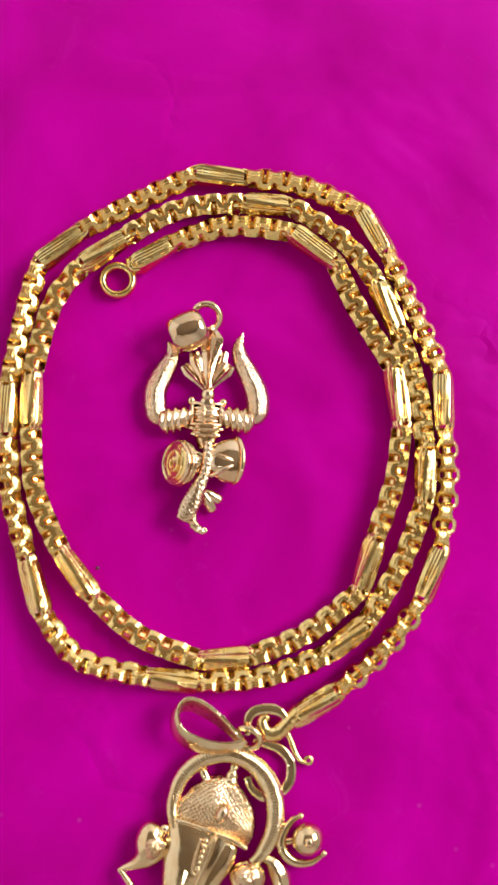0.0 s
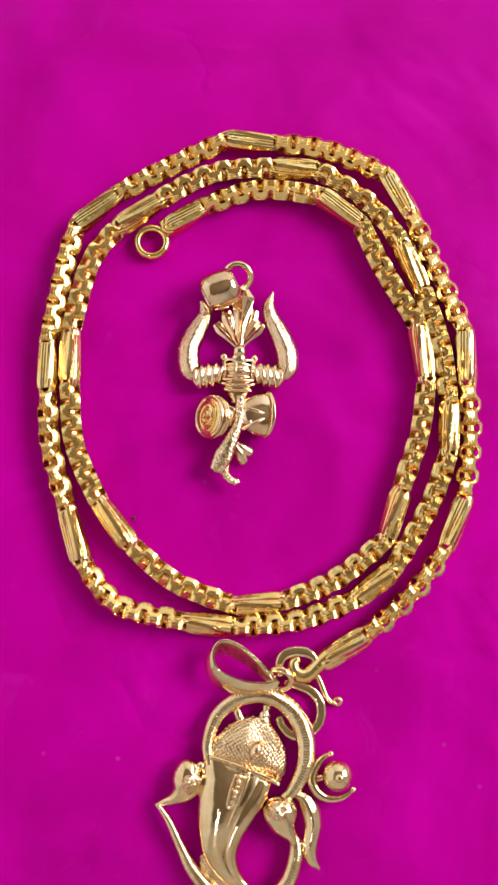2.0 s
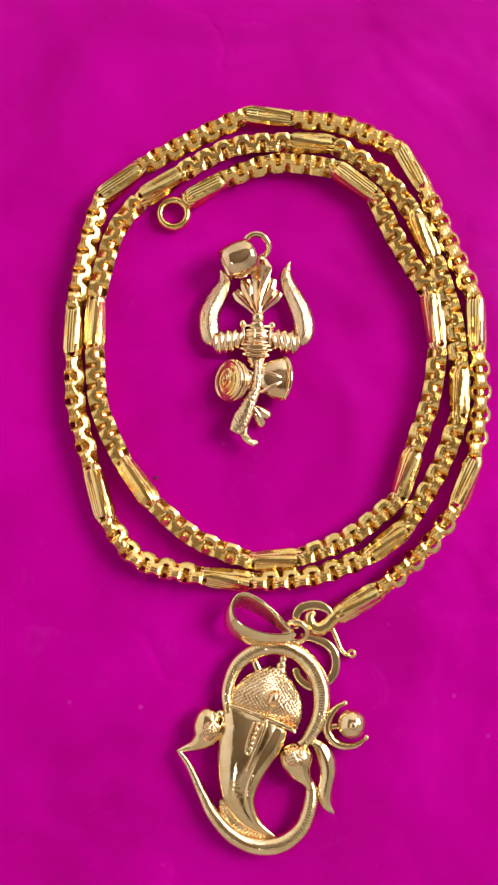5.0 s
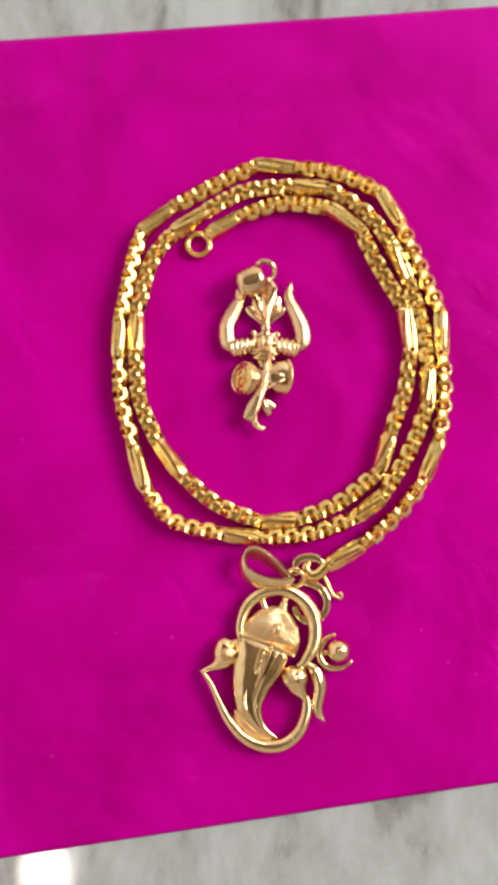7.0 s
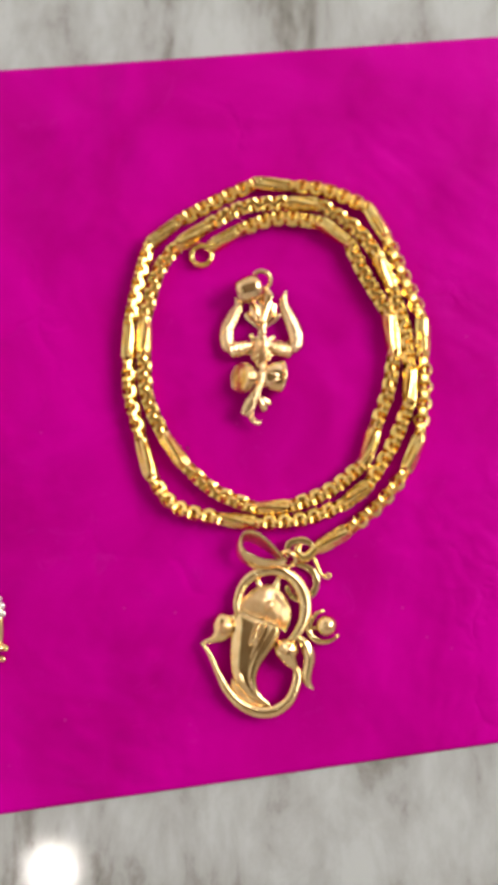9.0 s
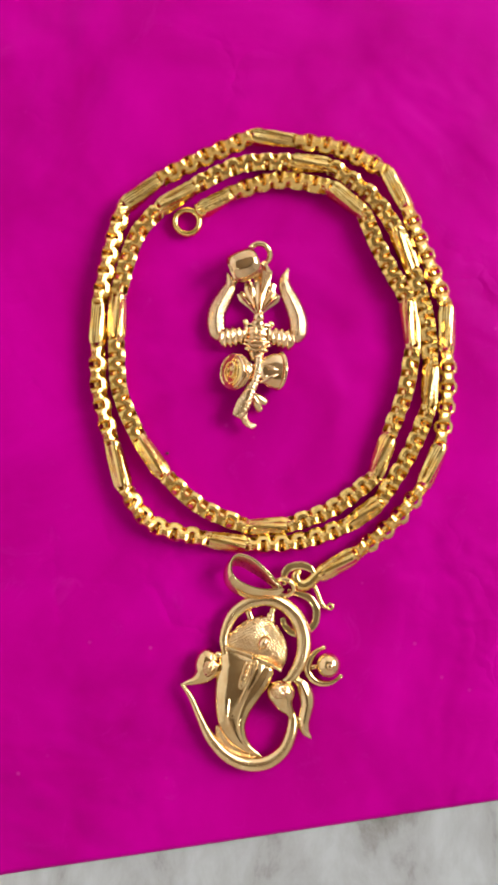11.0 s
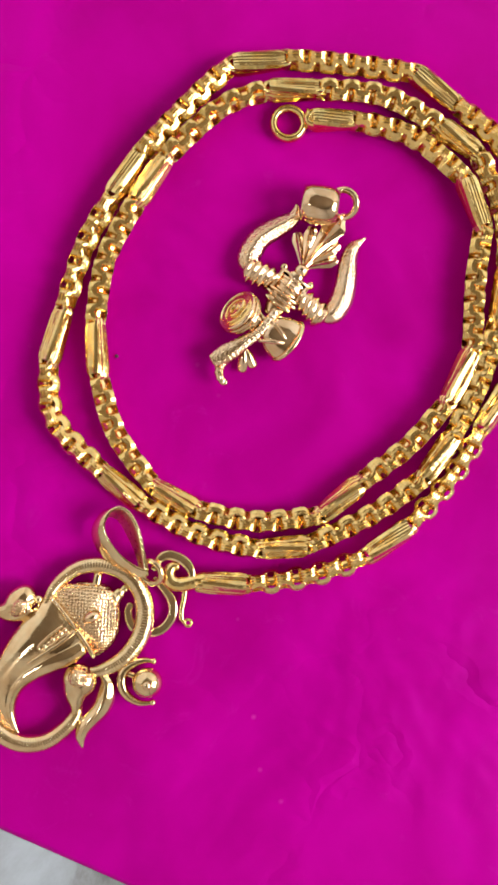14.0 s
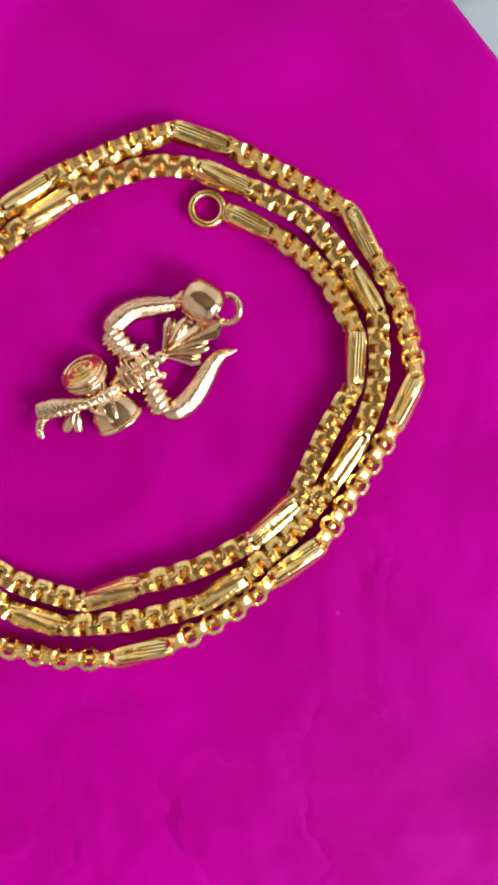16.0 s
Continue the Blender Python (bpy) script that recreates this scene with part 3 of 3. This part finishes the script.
        sweep(bm, [(a[0] + 0.9, y, 2.95, 0.3, 0.22), (b[0] - 0.9, y, 2.95, 0.3, 0.22)], 1, 8)
        add("slat", bm, under=case)
    for y in (a[1] - 0.25, b[1] + 0.25):
        bm = bmesh.new()
        sweep(bm, [(a[0] + 0.2, y, 3.05, 0.3, 0.35), (b[0] - 0.2, y, 3.05, 0.3, 0.35)], 1, 10)
        add("frame_bar", bm, under=case)
    for x in (a[0] + 0.5, (a[0] + b[0]) / 2 - 0.5, b[0] - 0.5):
        bm = bmesh.new()
        sweep(bm, [(x, b[1] + 0.3, 3.1, 0.3, 0.35), (x, a[1] - 0.3, 3.1, 0.3, 0.35)], 1, 8)
        add("post", bm, under=case)
    for x, y in ((a[0] + 0.2, a[1] + 0.2), (b[0] - 0.2, a[1] + 0.2)):
        bm = bmesh.new()
        ball(bm, (x, y, 2.6), 0.75)
        add("knob", bm, under=case)
    bm = bmesh.new()
    sweep(bm, [(18.1, 27.2, 1.7, 2.9, 1.3), (18.1, 25.6, 1.7, 2.7, 1.3), (18.2, 24.2, 1.7, 2.0, 1.2), (18.3, 22.6, 1.7, 1.5, 1.1)], 4, 18)
    column = add("column", bm)
    for y, w in ((b[1] - 0.7, 3.2), (b[1] - 1.8, 2.6)):
        bm = bmesh.new()
        x = (a[0] + b[0]) / 2
        sweep(bm, [(x - w, y + 0.25, 1.9, 0.5, 1.2), (x, y - 0.1, 1.9, 0.6, 1.5), (x + w, y + 0.25, 1.9, 0.5, 1.2)], 3, 12)
        add("neck_ring", bm, under=column)
    # drum
    head, waist, far = Vector((13.4, 19.6, 2.6)), Vector((18.2, 20.1, 2.2)), Vector((24.0, 20.6, 2.4))
    bm = bmesh.new()
    sweep(bm, [(*(head + Vector((0.9, 0, -0.5))), 3.4, 2.0), (*(head * 0.65 + waist * 0.35), 3.2, 2.2), (*waist, 1.7, 1.5), (*(waist * 0.72 + far * 0.28), 2.9, 2.1), (*(waist * 0.48 + far * 0.52), 3.75, 2.3), (*(waist * 0.2 + far * 0.8), 4.2, 2.2), (*(far + Vector((0.3, 0, 0))), 3.9, 2.0), (*(far + Vector((1.0, 0, -0.2))), 2.6, 1.4)], 6, 28)
    drum = add("drum_body", bm)
    tilt = Matrix.Translation(head + Vector((-0.3, 0, 0.3))) @ Euler((0, radians(-50), 0)).to_matrix().to_4x4()
    for rad, wire, up in ((3.8, 0.42, 0.0), (3.95, 0.4, -0.85), (3.75, 0.38, -1.6)):
        bm = bmesh.new()
        torus(bm, tilt @ Matrix.Translation((0, 0, up)), rad, wire, 36, 8)
        add("drum_rim", bm, under=drum)
    bm = bmesh.new()
    bmesh.ops.create_uvsphere(bm, u_segments=24, v_segments=10, radius=3.8, matrix=tilt @ Matrix.Diagonal((1, 1, 0.15, 1)))
    skin = add("drum_skin", bm, GOLD_CHAIN)
    bm = bmesh.new()
    curl = []
    for k in range(34):
        t = k / 33 * 4.2 * math.pi
        r = 0.45 + 2.75 * k / 33
        curl.append((*(tilt @ Vector((r * math.cos(t) * 0.8, r * math.sin(t), 0.62 - 0.035 * r * r))), 0.38, 0.42))
    sweep(bm, curl, 1, 8)
    add("engraving", bm, GOLD_CHAIN, "raised curled motif", under=skin)
    tilt2 = Matrix.Translation(far + Vector((-0.4, 0, 0.1))) @ Matrix.Diagonal((1, 1, 0.6, 1)) @ Euler((0, radians(112), 0)).to_matrix().to_4x4()
    bm = bmesh.new()
    torus(bm, tilt2, 4.1, 0.42, 36, 8)
    add("drum_rim", bm, under=drum)
    tip = (24.3, 20.2, 3.6)
    for end in (19.5, 21.6, 4.3), (19.5, 17.4, 3.9):
        bm = bmesh.new()
        sweep(bm, [(*tip, 0.3, 0.35), (*[(tip[i] + end[i]) / 2 for i in (0, 1)], 4.6, 0.42, 0.45), (*end, 0.34, 0.4)], 4, 10)
        add("drum_cord", bm, under=drum)
    for y, end in ((22.3, 20.9), (17.2, 18.9)):
        bm = bmesh.new()
        sweep(bm, [(14.9, y, 3.5, 0.28, 0.3), (16.6, (y + end) / 2, 3.6, 0.34, 0.36), (18.4, end, 3.7, 0.3, 0.32)], 4, 10)
        add("drum_cord", bm, under=drum)
    # ribbon
    bm = bmesh.new()
    sweep(bm, [(18.7, 23.7, 3.6, 0.9, 0.8), (18.8, 20.8, 3.6, 1.1, 1), (18.3, 17.7, 3.6, 1.2, 1), (17.2, 14.8, 3.6, 1.5, 1), (16.1, 12.1, 3.6, 1.8, 0.9), (14.9, 9.5, 3.6, 1.3, 0.5)], 5, 14, ribs=0.12, pitch=0.9, flat=0.5)
    add("ribbon", bm, GOLD_HAMMER, "beaded twisted ribbon")
    bm = bmesh.new()
    sweep(bm, [(17.7, 16.0, 2.4, 0.8, 0.7), (16.9, 12.6, 2.4, 1, 0.8), (16.5, 10.0, 2.4, 1, 0.8), (17.2, 8.4, 2.4, 0.9, 0.8), (18.5, 7.7, 2.4, 0.8, 0.7), (19.3, 7.9, 2.4, 0.6, 0.6)], 5, 14, ribs=0.12, pitch=0.9, flat=0.3)
    add("ribbon_tail", bm, GOLD_HAMMER)
    for end in (21.5, 13.3), (20.2, 11.3):
        s = (18.1, 15.0)
        bm = bmesh.new()
        sweep(bm, [(*s, 2.0, 0.5, 0.5), ((s[0] + end[0]) / 2, (s[1] + end[1]) / 2, 1.5, 1.0, 0.6), (*end, 0.9, 0.8, 0.4)], 5, 12, form="leaf")
        add("ribbon_end", bm)
    # bail: a wide polished barrel and its wire ring
    bm = bmesh.new()
    m = Matrix.Translation((13.8, 43.7, 3.75)) @ Matrix.Rotation(radians(29), 4, "Z") @ Matrix.Rotation(radians(90), 4, "Z")
    band(bm, m, 3.25, 3.1, 6.3, 0.6, 48, crown=0.38)
    add("bail", bm, GOLD_ROSE, "wide polished barrel bail")
    bm = bmesh.new()
    m = Matrix.Translation((17.0, 46.6, 3.2)) @ Euler((radians(24), radians(8), radians(-20))).to_matrix().to_4x4()
    torus(bm, m, 2.45, 0.66, 32, 12)
    add("jump_ring", bm)


trident()


# ---------------------------------------------------------------- the large curled pendant
GAN = Vector((23.7, -48.9, 0))


def curled_pendant():
    top = thing("curled_pendant", GAN, "large pale gold openwork pendant with ribbed curls and trunk", "pendant")

    def add(name, bm, mat=GOLD_PALE, label="", crisp=0.0, under=None):
        bmesh.ops.translate(bm, vec=-GAN, verts=bm.verts)
        return part(name, bm, mat, under or top, label, crisp=crisp)

    bm = bmesh.new()
    sweep(bm, [(16.7, -43.6, 2, 0.90, 0.9), (16.2, -39.7, 2, 1.18, 1), (17.8, -34.8, 2, 1.46, 1.2), (21.6, -31.7, 2, 1.57, 1.3), (26.6, -30.9, 2, 1.68, 1.4), (31.2, -33.3, 2, 1.79, 1.5), (33.8, -37.8, 2, 1.85, 1.5), (34.0, -42.9, 2, 1.68, 1.4), (32.1, -47.2, 2, 1.34, 1.2), (30.3, -48.9, 2, 0.90, 0.9)], 8, 18, ribs=0.11, pitch=0.5, flat=0.2)
    add("hoop", bm, GOLD_PALE, "finely ribbed arched hoop")
    bm = bmesh.new()
    sweep(bm, [(7.8, -51.0, 1.8, 0.5, 0.5), (10.0, -53.7, 1.8, 0.75, 0.8), (12.6, -58.4, 1.8, 1, 1), (15.1, -62.4, 1.8, 1.3, 1.2), (19.0, -65.9, 1.8, 1.55, 1.4), (23.7, -67.4, 1.8, 1.7, 1.5), (28.0, -66.7, 1.8, 1.7, 1.5), (31.3, -64.0, 1.8, 1.6, 1.5), (32.8, -60.3, 1.8, 1.5, 1.4), (33.0, -57.0, 1.8, 1.3, 1.2), (32.1, -54.6, 1.8, 0.9, 1)], 8, 18, ribs=0.09, pitch=0.5, flat=0.2)
    add("lower_curl", bm, GOLD_PALE, "ribbed lower curl")
    # domed cap
    bm = bmesh.new()
    sweep(bm, [(23.1, -44.4, 1.6, 6.9, 0.6), (23.6, -42.5, 1.6, 7.3, 2.2), (24.3, -40.2, 1.6, 6.8, 2.7), (25.0, -37.6, 1.6, 5.2, 2.4), (25.6, -35.9, 1.6, 3.2, 1.7), (26.1, -34.8, 1.6, 0.9, 0.6)], 7, 28, flat=0.9)
    cap = add("cap", bm, GOLD_GRAIN, "grained domed cap")
    bm = bmesh.new()
    sweep(bm, [(16.7, -42.0, 2.6, 0.45, 0.7), (20.2, -42.8, 2.6, 0.55, 0.9), (23.6, -43.8, 2.6, 0.6, 1.1), (26.9, -45.0, 2.6, 0.55, 0.9), (29.5, -46.2, 2.6, 0.45, 0.7)], 6, 12)
    add("cap_rim", bm, under=cap)
    bm = bmesh.new()
    bmesh.ops.create_uvsphere(bm, u_segments=18, v_segments=12, radius=1.25, matrix=Matrix.Translation((24.9, -40.0, 4.7)) @ Matrix.Rotation(radians(62), 4, "Z") @ Matrix.Diagonal((1.35, 0.9, 1.2, 1)))
    add("cap_stud", bm, under=cap)
    bm = bmesh.new()
    sweep(bm, [(25.9, -35.8, 2, 1.6, 1.3), (26.2, -34.7, 2, 1.4, 1.1), (26.4, -33.8, 2, 1, 0.9), (26.6, -33.0, 2, 0.9, 0.8), (26.9, -32.1, 2, 0.3, 0.3)], 4, 14, ribs=0.35, pitch=1.2)
    add("finial", bm, under=cap)
    bm = bmesh.new()
    sweep(bm, [(21.1, -33.7, 1.8, 0.85, 0.8), (21.9, -35.3, 1.8, 0.85, 0.8), (22.6, -36.5, 1.8, 0.85, 0.8)], 3, 12)
    add("stay", bm)
    # trunk: broad above, drawn to a curled point
    bm = bmesh.new()
    sweep(bm, [(22.3, -43.2, 1.6, 6.4, 1.3), (21.6, -45.7, 1.6, 6.3, 2.4), (20.6, -49.2, 1.6, 5.8, 2.8), (19.5, -53.0, 1.6, 4.6, 2.7), (19.1, -56.9, 1.6, 3.4, 2.4), (20.0, -60.2, 1.6, 2.6, 2.1), (22.1, -62.9, 1.6, 1.7, 1.6), (24.4, -64.5, 1.6, 0.95, 1), (26.8, -65.6, 1.6, 0.15, 0.2)], 7, 30, flat=0.7)
    trunk = add("trunk", bm, GOLD_PALE, "smooth polished tapering trunk")
    bm = bmesh.new()
    sweep(bm, [(26.7, -45.7, 2.2, 1.6, 1.2), (25.4, -48.3, 2.2, 2.2, 1.8), (23.4, -51.7, 2.2, 2.2, 2), (21.8, -55.4, 2.2, 1.8, 1.8), (21.3, -58.7, 2.2, 1.4, 1.6), (22.1, -61.5, 2.2, 1.1, 1.3), (23.7, -63.5, 2.2, 0.8, 0.9), (26.3, -65.1, 2.2, 0.2, 0.3)], 7, 20, flat=0.3)
    add("trunk_fold", bm, under=trunk)
    bm = bmesh.new()
    sweep(bm, [(23.9, -44.0, 4.2, 0.35, 0.4), (23.2, -46.9, 4.2, 0.4, 0.4), (22.0, -50.2, 4.2, 0.4, 0.45), (20.7, -53.7, 4.2, 0.35, 0.45)], 6, 10)
    add("trunk_crease", bm, under=trunk)
    bm = bmesh.new()
    sweep(bm, [(21.6, -44.5, 4.3, 0.25, 0.3), (20.9, -47.0, 4.3, 0.28, 0.3), (20.4, -49.6, 4.3, 0.28, 0.3), (20.8, -50.4, 4.3, 0.28, 0.3), (21.6, -49.8, 4.3, 0.28, 0.3), (22.5, -46.9, 4.3, 0.28, 0.3), (23.2, -44.7, 4.3, 0.25, 0.3)], 6, 10)
    add("bead_slot_rim", bm, under=trunk)
    for k in range(6):
        bm = bmesh.new()
        u = k / 5
        p, q = (22.4, -44.9), (21.2, -49.4)
        ball(bm, (p[0] + (q[0] - p[0]) * u, p[1] + (q[1] - p[1]) * u, 4.0), 0.5 + 0.1 * (k % 2), 0.9, 8)
        add("trunk_bead", bm, under=trunk)
    bm = bmesh.new()
    sweep(bm, [(16.1, -59.7, 1.1, 0.5, 0.5), (17.9, -61.6, 1.1, 2.2, 1), (20.1, -63.6, 1.1, 2.4, 1.1), (22.9, -65.0, 1.1, 1.7, 0.9), (26.1, -66.0, 1.1, 0.4, 0.5)], 6, 16, flat=0.5)
    add("web", bm, GOLD_GRAIN, "grained web between trunk and curl")
    # left bulb and its leaf
    bm = bmesh.new()
    sweep(bm, [(14.5, -43.9, 1.9, 1.3, 1), (13.5, -44.8, 1.9, 2.7, 2), (13.0, -46.7, 1.9, 3, 2.3), (12.1, -48.6, 1.9, 2.3, 1.8), (10.5, -49.9, 1.9, 1.1, 1), (8.8, -50.6, 1.9, 0.6, 0.6), (7.5, -51.1, 1.9, 0.2, 0.3)], 6, 20, flat=0.4)
    bulb = add("bulb", bm, GOLD_PALE, "polished bulb with a drawn-out tip")
    bm = bmesh.new()
    sweep(bm, [(14.2, -44.9, 3, 0.8, 0.6), (13.6, -46.0, 3, 1.7, 1.6), (13.1, -47.5, 3, 1.5, 1.4), (12.1, -48.8, 3, 0.5, 0.5)], 6, 18, flat=0.5)
    add("bulb_face", bm, GOLD_GRAIN, "grained face of the bulb", under=bulb)
    bm = bmesh.new()
    ball(bm, (15.2, -43.9, 1.8), 0.9)
    add("bulb_bead", bm, under=bulb)
    bm = bmesh.new()
    sweep(bm, [(15.1, -47.4, 1.6, 0.7, 0.8), (16.6, -46.6, 1.6, 0.7, 0.8), (17.4, -45.9, 1.6, 0.7, 0.7)], 3, 10)
    add("stay", bm)
    # right bulb
    bm = bmesh.new()
    sweep(bm, [(28.7, -48.6, 2.2, 1.3, 1.2), (29.2, -49.8, 2.2, 2.8, 2.2), (30.0, -51.5, 2.2, 3.2, 2.5), (30.8, -53.5, 2.2, 2.3, 2), (32.1, -55.3, 2.2, 1.1, 1.1), (32.7, -56.6, 2.2, 0.6, 0.7)], 6, 20, flat=0.4)
    bulb = add("bulb", bm, GOLD_PALE, "polished bulb")
    bm = bmesh.new()
    ball(bm, (29.5, -50.6, 3.3), 2.1, 0.85)
    add("bulb_bead", bm, GOLD_GRAIN, under=bulb)
    # flame-shaped leaf
    bm = bmesh.new()
    sweep(bm, [(31.9, -48.2, 1.9, 0.4, 0.5), (33.8, -48.6, 1.9, 1.2, 0.8), (35.1, -50.3, 1.9, 1.7, 1.1), (35.9, -52.9, 1.9, 1.7, 1.2), (35.7, -55.5, 1.9, 1.5, 1.1), (35.5, -57.6, 1.9, 1.4, 1), (36.1, -59.4, 1.9, 1, 0.7), (37.5, -60.8, 1.9, 0.2, 0.2)], 6, 16, form="ridge", flat=0.3)
    add("flame_leaf", bm)
    bm = bmesh.new()
    sweep(bm, [(33.0, -56.0, 1.8, 0.5, 0.6), (34.0, -56.6, 1.8, 0.5, 0.6), (34.7, -56.9, 1.8, 0.5, 0.6)], 2, 10)
    add("stay", bm)
    # crescent with its ball
    bm = bmesh.new()
    sweep(bm, [(38.6, -40.6, 1.9, 0.35, 0.4), (37.1, -41.5, 1.9, 0.6, 0.6), (35.8, -43.4, 1.9, 0.8, 0.8), (35.4, -45.4, 1.9, 0.95, 0.9), (36.4, -47.3, 1.9, 0.95, 0.9), (38.3, -48.4, 1.9, 0.85, 0.8), (40.9, -48.2, 1.9, 0.6, 0.6), (43.0, -46.7, 1.9, 0.35, 0.4)], 6, 14)
    for at in ((38.6, -40.6, 1.9), (42.9, -46.7, 1.9)):
        ball(bm, at, 0.62, 0.9, 8)
    crescent = add("crescent", bm)
    bm = bmesh.new()
    ball(bm, (39.9, -44.2, 2.6), 2.75, 0.9, 20)
    add("crescent_ball", bm, label="polished ball", under=crescent)
    bm = bmesh.new()
    ball(bm, (40.0, -44.1, 4.9), 0.8, 0.7)
    add("ball_stud", bm, under=crescent)
    bm = bmesh.new()
    sweep(bm, [(34.0, -45.7, 1.3, 0.7, 0.7), (35.9, -45.4, 1.2, 0.7, 0.6), (38.2, -44.8, 1.1, 0.6, 0.5)], 3, 10)
    add("stay", bm)
    # bail: a broad drop-shaped strip, leaning
    bm = bmesh.new()
    rows = [(27.8, -27.7, 5, 0, 0), (25.3, -25.1, 5, 0, 0), (22.2, -22.5, 5, 0, 0), (19.5, -21.2, 5, 0, 0), (17.5, -21.3, 5, 0, 0), (16.4, -23.1, 5, 0, 0), (16.9, -25.4, 5, 0, 0), (18.9, -27.0, 5, 0, 0), (22.5, -28.1, 5, 0, 0), (25.7, -28.2, 5, 0, 0)]
    loop = glide([*rows, rows[0]], 6)[:-1]
    n = len(loop)
    mid = loop[:, :2].mean(0)
    rings = []
    for i, p in enumerate(loop):
        t = loop[(i + 1) % n] - loop[i - 1]
        out = Vector((t[1], -t[0], 0)).normalized()
        if out.dot(Vector((p[0] - mid[0], p[1] - mid[1], 0))) < 0:
            out = -out
        wide = 0.35 + 0.65 * min(1.0, np.hypot(p[0] - rows[0][0], p[1] - rows[0][1]) / 8)
        ring = []
        for o, h in ((0.1, 0), (0.3, 0.03), (0.7, 0.26), (1.0, 0.55), (0.85, 0.85), (0.3, 1), (-0.15, 1), (-0.28, 0.92), (-0.26, 0.05), (-0.12, 0)):
            ring.append(bm.verts.new(Vector((p[0] - 0.75 * h * wide, p[1] - 2.75 * h * wide, 5.5 - 3.5 * h * wide)) + out * o))
        rings.append(ring)
    for i in range(n):
        a, b = rings[i], rings[(i + 1) % n]
        for j in range(10):
            bm.faces.new((a[j], a[(j + 1) % 10], b[(j + 1) % 10], b[j])).material_index = int(j in (6, 7))
    add("bail", bm, GOLD_PALE, "polished drop-shaped strip bail", crisp=32).data.materials.append(GOLD_BRUSHED)
    bm = bmesh.new()
    torus(bm, Matrix.Translation((28.6, -27.7, 3.2)) @ Euler((radians(30), radians(-14), 0)).to_matrix().to_4x4(), 2.2, 0.58, 36, 12)
    add("jump_ring", bm)


curled_pendant()


# ---------------------------------------------------------------- the S-shaped hook
HOOK = Vector((33.1, -30.5, 0))


def s_hook():
    top = thing("s_hook", HOOK, "flat gold wire hook joining pendant and chain", "hook")
    bm = bmesh.new()
    sweep(bm, [(28.7, -27.2, 2.6, 0.6, 0.35), (28.5, -24.9, 2.6, 0.8, 0.35), (29.4, -23.4, 2.6, 0.9, 0.35), (31.3, -22.7, 2.6, 0.9, 0.35), (33.3, -22.8, 2.6, 0.9, 0.35), (34.9, -23.8, 2.6, 0.6, 0.35), (34.9, -25.4, 2.6, 0.5, 0.35)], 7, 16, form="strip")
    bmesh.ops.translate(bm, vec=-HOOK, verts=bm.verts)
    part("upper_bend", bm, GOLD_PALE, top)
    bm = bmesh.new()
    sweep(bm, [(29.7, -28.7, 0.9, 0.6, 0.4), (32.4, -29.1, 0.9, 0.8, 0.4), (34.9, -30.1, 0.9, 0.9, 0.4), (36.5, -32.3, 0.9, 0.9, 0.4), (36.4, -35.3, 0.9, 0.9, 0.4), (34.5, -37.5, 0.9, 0.9, 0.4), (32.0, -38.0, 0.9, 0.9, 0.4), (29.8, -36.7, 0.9, 0.8, 0.4), (29.0, -34.8, 0.9, 0.7, 0.4)], 7, 16, form="strip")
    bmesh.ops.translate(bm, vec=-HOOK, verts=bm.verts)
    part("lower_bend", bm, GOLD_PALE, top)
    bm = bmesh.new()
    sweep(bm, [(35.6, -26.9, 1, 0.5, 0.4), (36.5, -28.7, 1, 0.55, 0.4), (37.4, -30.6, 1, 0.5, 0.4), (38.3, -31.6, 1, 0.45, 0.4), (39.0, -31.8, 1, 0.4, 0.4)], 6, 10)
    torus(bm, Matrix.Translation((39.6, -31.5, 0.9)), 0.62, 0.3, 18, 8)
    bmesh.ops.translate(bm, vec=-HOOK, verts=bm.verts)
    part("tail_wire", bm, GOLD_CHAIN, top, "short wire ending in a tiny eye")


s_hook()


# ---------------------------------------------------------------- the ornament at the sheet's far side
def side_ornament():
    at = Vector((-49.7, -52.0, 0))
    top = thing("stone_ornament", at, "gold ornament with white stones and beaded rows", "ornament")
    bm = bmesh.new()
    sweep(bm, [(0, -3.5, 1.6, 5.2, 1.5), (0, 1.5, 1.8, 5.0, 1.7), (0, 6.0, 1.7, 4.2, 1.6), (0, 8.5, 1.4, 2.8, 1.2)], 5, 20, flat=0.5)
    part("body", bm, GOLD_PALE, top)
    for y, w in ((-4.6, 6.4), (-7.6, 5.8)):
        bm = bmesh.new()
        sweep(bm, [(-w, y - 0.8, 1.5, 1.0, 1.2), (0, y, 1.7, 1.1, 1.4), (w, y + 0.8, 1.5, 1.0, 1.2)], 5, 14)
        part("tier", bm, GOLD_PALE, top)
        for k in range(9):
            u = -1 + k / 4
            bm = bmesh.new()
            ball(bm, (u * w, y + 0.8 * u, 2.9), 0.85, 0.8, 8)
            part("bead", bm, GOLD_PALE, top)
    for k in range(9):
        a = math.pi * (0.02 + 0.96 * k / 8)
        bm = bmesh.new()
        ball(bm, (4.4 * math.cos(a), 4.5 + 5.5 * math.sin(a), 2.4), 0.95, 0.8, 8)
        part("stone", bm, SILVER, top, "clear white stone")


side_ornament()
